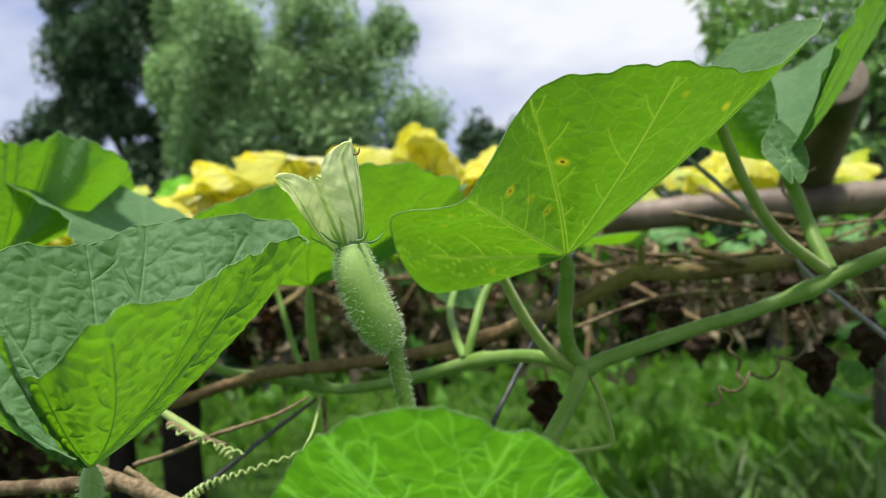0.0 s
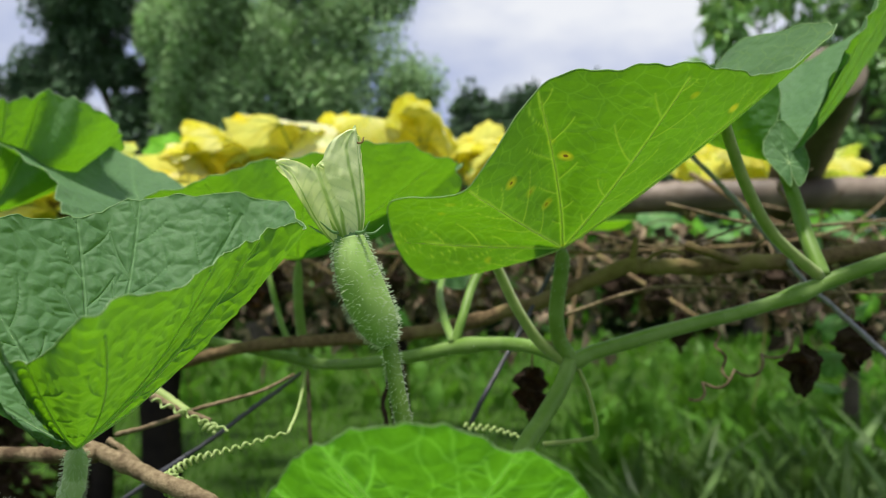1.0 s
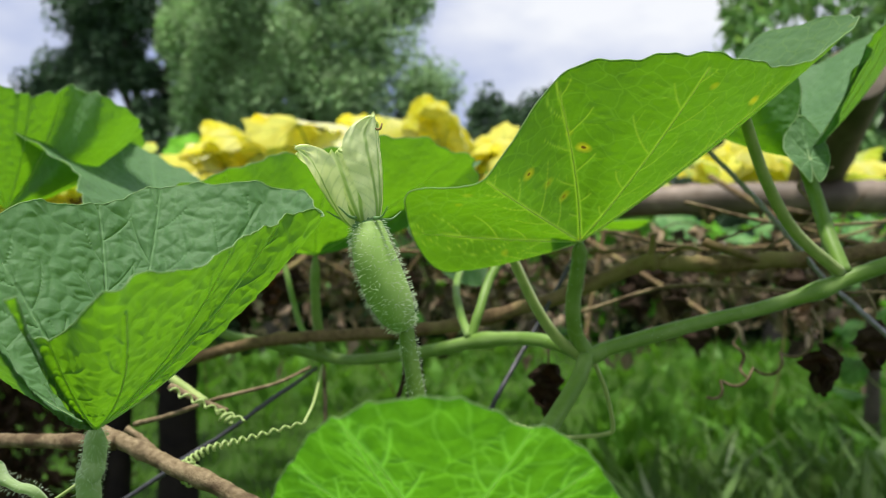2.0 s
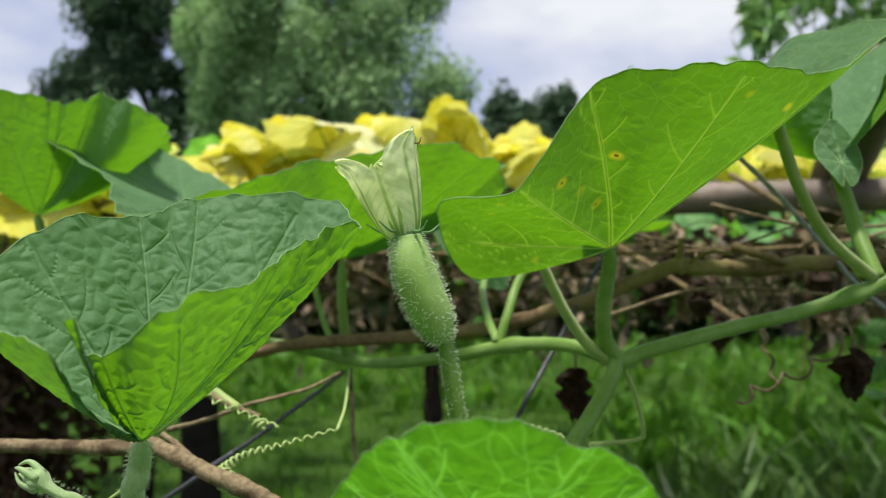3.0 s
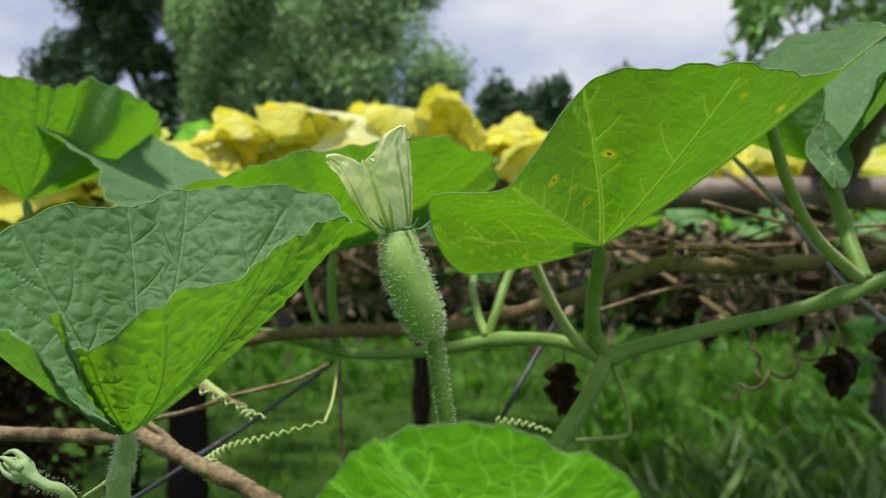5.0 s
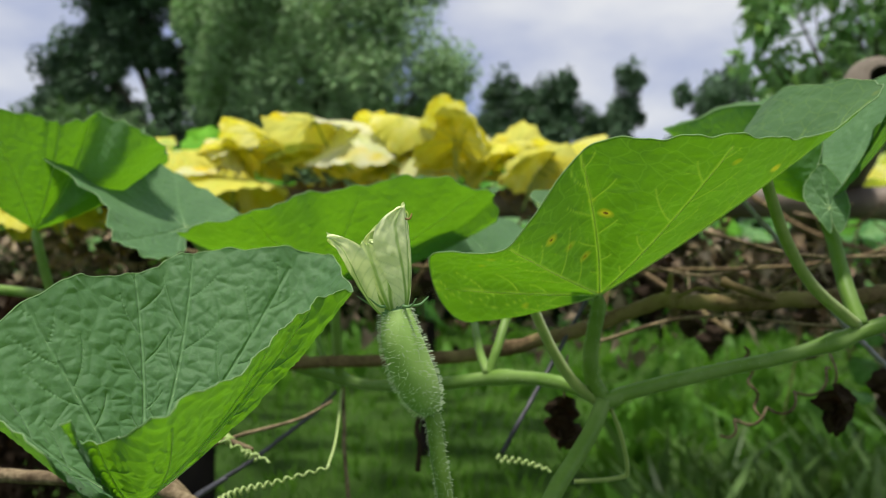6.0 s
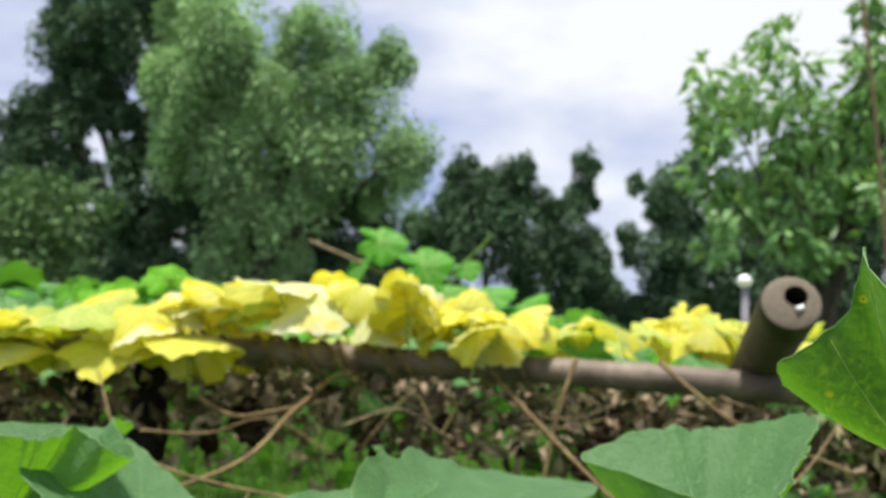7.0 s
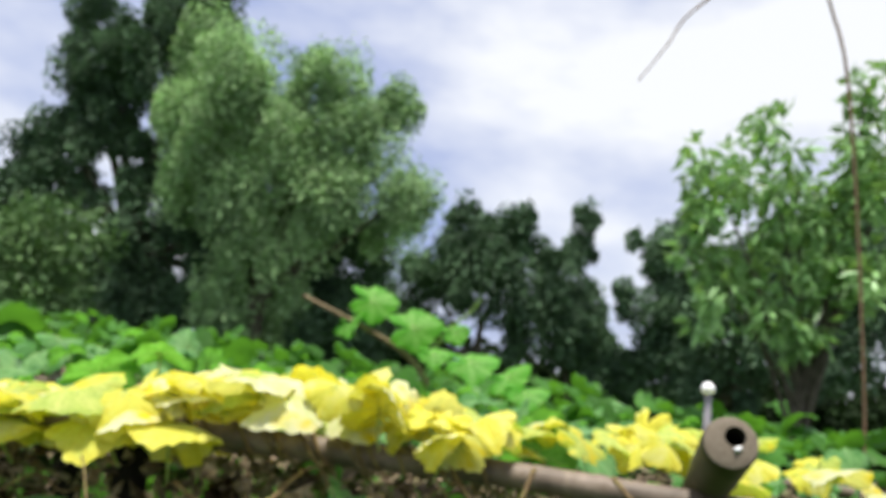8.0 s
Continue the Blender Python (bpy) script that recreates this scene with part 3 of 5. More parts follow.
# ---------------------------------------------------------------- the gourd vine
FORM_L = [-0.149, 0.262, 1.265]
RIM_L = [(-3.14, -0.1586, 0.2451, 1.2812), (-3.05, -0.1300, 0.1840, 1.3150), (-2.8, -0.1334, 0.2004, 1.3081), (-2.2, -0.0918, 0.1718, 1.3252), (-1.5, -0.0784, 0.222, 1.3377), (-0.8, -0.0737, 0.277, 1.3558), (-0.3, -0.0629, 0.3012, 1.3626), (0.0, -0.0625, 0.3243, 1.3625), (0.35, -0.0838, 0.3654, 1.3785), (0.8, -0.1237, 0.3587, 1.3851), (1.2, -0.1634, 0.3451, 1.3831), (1.6, -0.1812, 0.3247, 1.3705), (2.1, -0.2023, 0.2869, 1.3681), (2.6, -0.2146, 0.2384, 1.3325), (2.9, -0.1850, 0.2050, 1.3180), (3.05, -0.1285, 0.1729, 1.3082), (3.14, -0.1716, 0.2521, 1.2803)]
FORM_B = [0.0797, 0.4764, 1.3567]
RIM_B = [(-3.14, 0.0597, 0.464, 1.3611), (-3.0, 0.0554, 0.4914, 1.3615), (-2.85, -0.0096, 0.4716, 1.3347), (-2.65, -0.0359, 0.4125, 1.377), (-2.35, 0.0158, 0.3746, 1.3881), (-2.0, 0.0619, 0.3658, 1.4426), (-1.6, 0.1039, 0.3436, 1.4466), (-1.1, 0.1457, 0.3538, 1.448), (-0.5, 0.2124, 0.4163, 1.4617), (0.0, 0.2516, 0.4353, 1.4955), (0.5, 0.2179, 0.5114, 1.5099), (1.1, 0.1973, 0.5973, 1.4761), (1.9, 0.1148, 0.6713, 1.4568), (2.5, 0.0308, 0.6541, 1.4429), (2.85, 0.0632, 0.5732, 1.4116), (3.14, 0.0594, 0.4859, 1.365)]
FORM_M = [-0.1700, 0.69, 1.3580]
RIM_M = [(-3.14, -0.1606, 0.7097, 1.3684), (-2.6, -0.0062, 0.772, 1.4614), (-2.0, -0.1277, 0.8488, 1.4311), (-1.4, -0.2213, 0.7934, 1.4272), (-0.7, -0.249, 0.7009, 1.4056), (0.0, -0.2736, 0.5521, 1.4011), (0.6, -0.1923, 0.5142, 1.4182), (1.2, -0.1416, 0.5641, 1.4411), (1.9, -0.0458, 0.5753, 1.451), (2.4, -0.0017, 0.6354, 1.4392), (2.8, -0.0261, 0.6588, 1.4114), (3.0, -0.0778, 0.6461, 1.4207), (3.14, -0.158, 0.67, 1.3642)]
FORM_D = [-0.3236, 0.665, 1.4127]
RIM_D = [(-3.14, -0.3157, 0.66, 1.408), (-2.8, -0.2816, 0.68, 1.3945), (-2.3, -0.274, 0.715, 1.418), (-1.8, -0.3406, 0.755, 1.4561), (-1.2, -0.422, 0.785, 1.4952), (-0.7, -0.4687, 0.755, 1.5061), (-0.3, -0.4798, 0.7, 1.5029), (0.0, -0.4639, 0.635, 1.4824), (0.35, -0.418, 0.6, 1.4616), (0.75, -0.3679, 0.578, 1.4368), (1.1, -0.3347, 0.54, 1.4103), (1.5, -0.3154, 0.525, 1.3924), (1.95, -0.2946, 0.53, 1.3816), (2.5, -0.2824, 0.56, 1.3807), (2.9, -0.3015, 0.62, 1.395), (3.14, -0.3169, 0.655, 1.407)]
FORM_C = [-0.518, 0.7, 1.41]
RIM_C = [(-3.14, -0.5299, 0.6882, 1.4229), (-2.6, -0.582, 0.5877, 1.5182), (-1.9, -0.4611, 0.6055, 1.5198), (-1.3, -0.4311, 0.6223, 1.5128), (-0.8, -0.4006, 0.637, 1.5249), (-0.3, -0.3478, 0.6299, 1.5008), (0.0, -0.3491, 0.6798, 1.4883), (0.4, -0.4004, 0.717, 1.5221), (1.0, -0.4401, 0.833, 1.4988), (1.7, -0.6313, 0.7774, 1.5006), (2.4, -0.6119, 0.7835, 1.4867), (3.14, -0.5299, 0.7122, 1.4209)]
FORM_E = [0.268, 0.576, 1.427]
RIM_E = [(-3.14, 0.2832, 0.5683, 1.44), (-2.3, 0.2836, 0.4874, 1.4933), (-1.5, 0.3118, 0.4975, 1.5317), (-0.7, 0.3514, 0.5583, 1.5512), (0.0, 0.3874, 0.6186, 1.5675), (0.5, 0.4082, 0.6735, 1.5852), (1.1, 0.3447, 0.7579, 1.5538), (1.8, 0.2648, 0.7416, 1.551), (2.4, 0.1675, 0.6963, 1.5167), (2.7, 0.2163, 0.5899, 1.5143), (2.95, 0.266, 0.5762, 1.4963), (3.14, 0.2596, 0.5697, 1.4492)]
FORM_N = [0.009, 0.205, 1.237]
RIM_N = [(-3.14, -0.001, 0.209, 1.231), (-2.5, -0.036, 0.215, 1.215), (-1.8, -0.045, 0.19, 1.249), (-1.2, -0.031, 0.17, 1.277), (-0.6, -0.011, 0.155, 1.292), (0, 0.01, 0.15, 1.297), (0.6, 0.032, 0.155, 1.292), (1.2, 0.056, 0.17, 1.278), (1.8, 0.07, 0.19, 1.253), (2.5, 0.056, 0.215, 1.219), (3.14, 0.019, 0.209, 1.231)]
FORM_G = [0.3784, 0.419, 1.5778, -3.779, 0.1303, -0.3036, 0.0664, -0.1246, 0.2153, 0.7579, -0.0388, -0.1367, -0.2949, 0.0175, 0.0157, 0.2835, -0.0816, 0.1151, 0.2525, -0.0411, 0.0177, -0.253, 0.2125, 0.1363, -0.2461, 0.0585, 0.0284, 0.0964, 0.1006, 0.0316, -0.0775, 0.0121, -0.0493]
FORM_F = [-0.0159, 0.8784, 1.3797, 2.1063, 0.1466, 0.2941, -0.1799, -0.348, -0.3983, 0.3714, 0.3605, 0.1591, -0.0535, 0.1257, -0.2255, 0.4007, 0.2077, -0.3518, 0.181, -0.1596, 0.1877, 0.0915, -0.0617, 0.0994, -0.0924, 0.0988, 0.1444, 0.0363, -0.1629, 0.0026, 0.0086, 0.0083, 0.0388]

STEM_MAIN = [(0.289, 0.535, 1.332), (0.262, 0.534, 1.321), (0.221, 0.533, 1.308), (0.179, 0.532, 1.298), (0.138, 0.532, 1.287), (0.104, 0.531, 1.277), (0.089, 0.531, 1.272), (0.053, 0.55, 1.282), (0.007, 0.585, 1.279), (-0.045, 0.625, 1.266), (-0.106, 0.67, 1.254), (-0.149, 0.71, 1.249), (-0.174, 0.724, 1.252), (-0.204, 0.73, 1.257), (-0.243, 0.735, 1.265), (-0.288, 0.735, 1.275), (-0.335, 0.725, 1.307), (-0.42, 0.71, 1.324), (-0.494, 0.7, 1.337), (-0.615, 0.7, 1.348)]
STEM_DOWN = [(0.088, 0.528, 1.271), (0.079, 0.515, 1.253), (0.062, 0.49, 1.232), (0.043, 0.46, 1.207), (0.0, 0.44, 1.1), (-0.03, 0.43, 1.04), (-0.12, 0.4, 1.01), (-0.26, 0.4, 1.0), (-0.36, 0.42, 0.9), (-0.38, 0.45, 0.5), (-0.36, 0.48, -0.02)]


def helix_line(pts, turns, radius, n=220, taper=0.3):
    c = spline(pts, n)
    tan, s, u = frames_along(c)
    a = np.linspace(0, 2 * math.pi * turns, n)
    r = radius * np.linspace(1, taper, n)
    return c + r[:, None] * (np.cos(a)[:, None] * s + np.sin(a)[:, None] * u)


def build_vine():
    vine = thing("gourd_vine", "green ribbed gourd vine stem trailing over a dry branch", "vine", at=STEM_MAIN[6])
    o = np.array(STEM_MAIN[6])
    loc = lambda pts: [np.array(p) - o for p in pts]
    line = spline(loc([(0.356, 0.52, 1.358)] + STEM_MAIN), 140)
    rr = 0.0056 + 0.0003 * np.sin(np.linspace(0, 30, 140))
    for node in (STEM_MAIN[1], STEM_MAIN[6], STEM_MAIN[8], STEM_MAIN[12]):
        d = np.linalg.norm(line - (np.array(node) - o), axis=1)
        rr = rr + 0.0018 * np.exp(-(d / 0.010) ** 2)
    stem = part("stem", tube("stem", line, rr, 16, 5, 0.05, 0.006, 1), M_STEM, vine)
    p, nn = tube_points(line, rr, 900, np.random.default_rng(2))
    part("hair", hairs("hair", p, nn, 0.0018, 0.00009, 2), M_HAIR, stem, "fine white hairs")
    line = spline(loc(STEM_DOWN), 110)
    part("stem", tube("stem", line, 0.0062, 16, 5, 0.06, 0.006, 3), M_STEM, vine)
    # stalks whose blades lie hidden behind the others
    line = spline(loc([(0.024, 0.5, 1.36), (0.033, 0.505, 1.344), (0.048, 0.515, 1.312), (0.065, 0.525, 1.286), (0.083, 0.531, 1.272)]), 40)
    part("stalk", tube("stalk", line, np.linspace(0.0036, 0.0046, 40), 12, 5, 0.05, 0.006, 4), M_STEM_Y, vine, "yellowish green stalk")
    line = spline(loc([(-0.247, 0.8, 1.379), (-0.232, 0.79, 1.338), (-0.209, 0.76, 1.287), (-0.181, 0.726, 1.253)]), 40)
    part("stalk", tube("stalk", line, 0.0034, 10, 5, 0.05, 0.006, 5), M_STEM, vine)
    line = spline(loc([(0.072, 0.655, 1.402), (0.042, 0.648, 1.376), (0.014, 0.625, 1.338), (0.002, 0.6, 1.303), (-0.005, 0.592, 1.28)]), 30)
    part("stalk", tube("stalk", line, 0.0042, 12, 5, 0.05, 0.006, 6), M_STEM, vine)
    line = spline(loc([(0.184, 0.45, 1.444), (0.193, 0.465, 1.428), (0.212, 0.49, 1.397), (0.239, 0.515, 1.364), (0.278, 0.535, 1.334)]), 40)
    part("stalk", tube("stalk", line, np.linspace(0.0036, 0.0046, 40), 12, 5, 0.05, 0.006, 7), M_STEM_Y, vine, "yellowish green stalk")
    # tendrils
    line = helix_line(loc([(-0.187, 0.43, 1.207), (-0.17, 0.43, 1.218), (-0.144, 0.435, 1.225), (-0.109, 0.445, 1.234)]), 15, 0.0029)
    part("tendril", tube("tendril", line, np.linspace(0.0011, 0.0008, len(line)), 6), M_TENDRIL, vine, "coiled pale green tendril")
    line = spline(loc([(-0.109, 0.445, 1.234), (-0.123, 0.52, 1.238), (-0.168, 0.71, 1.243)]), 30)
    part("tendril", tube("tendril", line, 0.0012, 6), M_TENDRIL, vine)
    line = helix_line(loc([(0.004, 0.56, 1.215), (0.027, 0.56, 1.213), (0.049, 0.555, 1.208)]), 8, 0.003)
    part("tendril", tube("tendril", line, 0.0011, 6), M_TENDRIL, vine, "coiled pale green tendril")
    line = spline(loc([(0.094, 0.53, 1.266), (0.102, 0.53, 1.245), (0.107, 0.53, 1.219), (0.101, 0.53, 1.212), (0.066, 0.52, 1.21)]), 40)
    part("tendril", tube("tendril", line, 0.0018, 8, rough=0.02), M_STEM_Y, vine)
    line = helix_line(loc([(-0.27, 0.63, 1.287), (-0.257, 0.62, 1.313), (-0.235, 0.6, 1.328)]), 2.5, 0.012, 120)
    part("tendril", tube("tendril", line, 0.0018, 8), M_TENDRIL, vine)
    line = helix_line(loc([(-0.216, 0.47, 1.251), (-0.183, 0.47, 1.238), (-0.156, 0.46, 1.232)]), 7, 0.0025)
    part("tendril", tube("tendril", line, 0.0009, 6), M_TENDRIL, vine)
    line = helix_line(loc([(-0.183, 0.424, 1.205), (-0.173, 0.42, 1.201)]), 2.5, 0.0066, 90, 1.0)
    part("tendril", tube("tendril", line, 0.0010, 6), M_TENDRIL, vine)
    line = helix_line(loc([(-0.192, 0.5, 1.229), (-0.181, 0.5, 1.223)]), 3, 0.0042, 90, 0.5)
    part("tendril", tube("tendril", line, 0.0013, 6), M_TENDRIL, vine, "knotted pale green tendril")
    line = spline(loc([(-0.235, 0.5, 1.259), (-0.215, 0.49, 1.25), (-0.194, 0.48, 1.24)]), 20)
    part("stub", tube("stub", line, np.linspace(0.0032, 0.0040, 20), 10, rough=0.03), M_STEM_Y, vine, "broken pale green stub")
    line = spline(loc([(-0.185, 0.33, 1.241), (-0.188, 0.33, 1.232), (-0.199, 0.33, 1.222), (-0.212, 0.33, 1.213)]), 26)
    part("tendril", tube("tendril", line, 0.0010, 6), M_TENDRIL, vine)
    return vine


build_vine()

leaf_thing(FORM_L, "broad blistered green gourd leaf cupped on a hairy stalk", M_LEAF, 11, rim=RIM_L, stalk=
           [FORM_L[:3], (-0.162, 0.283, 1.25), (-0.165, 0.286, 1.24), (-0.17, 0.292, 1.225), (-0.185, 0.34, 1.12), (-0.18, 0.4, 1.01)], stalk_r=0.0054, nt=560, ns=200, ruffle=0.0014, relief=0.0020, hair=1200, stalk_mat=M_STEM_PALE, vein_w=0.8, teeth=0.006, vein_soft=0.0006, cell=0.0085, rim_r=0.00030, belly=0.07, veins=(0.0, 0.55, 1.0, 1.5, 2.1, 2.7, -0.5, -1.1, -1.8, -2.5))
leaf_thing(FORM_B, "large green gourd leaf with yellow and brown spots, folded upward", M_LEAF_SPOT, 5, rim=RIM_B, stalk=
           [FORM_B[:3], (0.08, 0.495, 1.341), (0.077, 0.512, 1.314), (0.079, 0.525, 1.29), (0.089, 0.531, 1.272)], stalk_r=0.0056, nt=640, ns=220, ruffle=0.0010, teeth=0.006, relief=0.0007, hair=300, vein_w=0.85, vein_soft=0.0007, belly=0.03, veins=(0.0, 0.6, 1.2, 2.0, 2.5, -0.6, -1.25, -1.85, -2.3, -2.66, -2.88))
leaf_thing(FORM_M, "green gourd leaf arched behind the pale flower", M_LEAF, 8, rim=RIM_M, stalk=
           [FORM_M[:3], (-0.173, 0.7, 1.314), (-0.173, 0.715, 1.272), (-0.174, 0.724, 1.252)], stalk_r=0.0052, nt=260, ns=90, ruffle=0.002, relief=0.0009, vein_w=0.6)
leaf_thing(FORM_D, "pale green gourd leaf drooping over the vine", M_LEAF, 14, rim=RIM_D, belly=0.04, stalk=
           [FORM_D[:3], (-0.305, 0.69, 1.365), (-0.325, 0.72, 1.302)], stalk_r=0.005, nt=320, ns=110, ruffle=0.002, relief=0.0010, vein_w=0.6)
leaf_thing(FORM_C, "bright green gourd leaf raised on an upright stalk", M_LEAF, 17, rim=RIM_C, stalk=
           [FORM_C[:3], (-0.509, 0.695, 1.39), (-0.497, 0.7, 1.339)], stalk_r=0.005, nt=240, ns=80, ruffle=0.003, relief=0.0009, vein_w=0.6)
leaf_thing(FORM_E, "bright green gourd leaf with upturned sides on a thick stalk", M_LEAF, 20, rim=RIM_E, stalk=
           [FORM_E[:3], (0.28, 0.585, 1.402), (0.278, 0.555, 1.364), (0.281, 0.536, 1.333)], stalk_r=0.0058, nt=240, ns=80, ruffle=0.0025, relief=0.0009, vein_w=0.6)
leaf_thing([0.266, 0.555, 1.424, 1.6, 0.0235, 0.33, 0, 0.36, 0, 0.0, 1.15, 0, 0, 0, 0, 0.12, 0, 0, 0], "small pale diamond-shaped lobe at the foot of a gourd leaf", M_LEAF, 23,
           None, 0.004, 120, 44, 0.0006, 0.0004, sinus=0.93, vein_w=0.5, vein_soft=0.0004)
leaf_thing(FORM_N, "young round green gourd leaf with pale branching veins", M_LEAF_SMOOTH, 26, rim=RIM_N, stalk=
           [FORM_N[:3], (FORM_N[0], FORM_N[1] + 0.015, FORM_N[2] - 0.05), (FORM_N[0] + 0.01, FORM_N[1] + 0.10, FORM_N[2] - 0.12), (-0.02, 0.43, 1.045)], stalk_r=0.003, nt=420, ns=160, ruffle=0.0010, relief=0.0007, teeth=0.005, vein_w=0.5, rim_r=0.0002)
leaf_thing(FORM_F, "small folded green gourd leaf with pale upper side", M_LEAF, 29,
           [FORM_F[:3], (-0.025, 0.7, 1.332), (-0.017, 0.63, 1.301), (-0.006, 0.592, 1.281)], 0.0036, 160, 60, 0.003, 0.0006)
leaf_thing(FORM_G, "bright yellowish green gourd leaf reaching out above the others", M_LEAF_SPOT, 32,
           [FORM_G[:3], (FORM_G[0] + 0.01, FORM_G[1] + 0.02, FORM_G[2] - 0.08), (FORM_G[0] + 0.04, FORM_G[1] + 0.06, FORM_G[2] - 0.18), (0.336, 0.525, 1.352)], 0.005, 130, 50, 0.003, 0.0007)


# ---------------------------------------------------------------- young gourd with its flower
def petal(name, axis_o, axis, phi, length, width, r0, r1, flare, seed, ns=70, na=56):
    """One crumpled petal of a half-closed bell."""
    rng = np.random.default_rng(seed)
    ax = np.array(axis) / np.linalg.norm(axis)
    s1 = np.cross(ax, (0, 1, 0))
    s1 /= np.linalg.norm(s1)
    s2 = np.cross(ax, s1)
    ss = np.linspace(0, 1, ns)[:, None]
    aa = np.linspace(-1, 1, na)[None, :]
    half = width * (0.22 + 0.78 * np.sin(np.clip(ss * 1.9, 0, math.pi) * 0.9) ** 1.0) * np.sqrt(1 - 0.97 * np.clip((ss - 0.62) / 0.38, 0, 1) ** 2.6)
    r = r0 + (r1 - r0) * ss ** 0.62 + flare * np.clip(ss - 0.6, 0, 1) ** 2
    ph = rng.uniform(0, 6.28, 5)
    crumple = 0.0007 * ss * (np.sin(3 * aa + 2 * ss + ph[0]) + 0.5 * np.sin(7 * aa - 6 * ss + ph[1])) + 0.0007 * ss**5 * np.sin(19 * aa + 6 * ss + ph[2]) + 0.0003 * np.sin(31 * ss + 3 * np.sin(5 * aa) + ph[0]) * np.sin(13 * aa + ph[4]) * ss
    ridge = 0.0005 * (np.exp(-(aa / 0.09) ** 2) + 0.7 * np.exp(-((np.abs(aa) - 0.48) / 0.08) ** 2)) * (1 - 0.5 * ss)
    rr = r + crumple + ridge
    ang = phi + aa * half / np.maximum(r, 0.006)
    hgt = length * ss * (1 - 0.05 * aa ** 2 * ss) + (0.0009 * np.sin(6 * aa + ph[4]) + 0.0006 * np.sin(15 * aa + ph[2])) * ss ** 4
    pos = np.array(axis_o) + hgt[..., None] * ax + rr[..., None] * (np.cos(ang)[..., None] * s1 + np.sin(ang)[..., None] * s2)
    u, v = length * ss + 0 * aa, half * aa
    edge = np.minimum(np.abs(aa), np.minimum(np.abs(aa - 0.48 * (0.4 + 0.6 * ss)), np.abs(aa + 0.48 * (0.4 + 0.6 * ss)))) * half
    side = np.abs(((ss * 9 - np.abs(aa) * 2.2) % 1.0) - 0.5) * length / 9
    vein = np.clip(1 - (edge - 0.0004) / 0.0007, 0, 1) * (1.15 - 0.55 * ss)
    vein = np.maximum(vein, np.clip(1 - side / 0.0006, 0, 1) * 0.35 * (1 - 0.3 * ss))
    return blade_mesh(name, dict(pos=pos, u=u, v=v, vein=vein, nt=ns, ns=na))


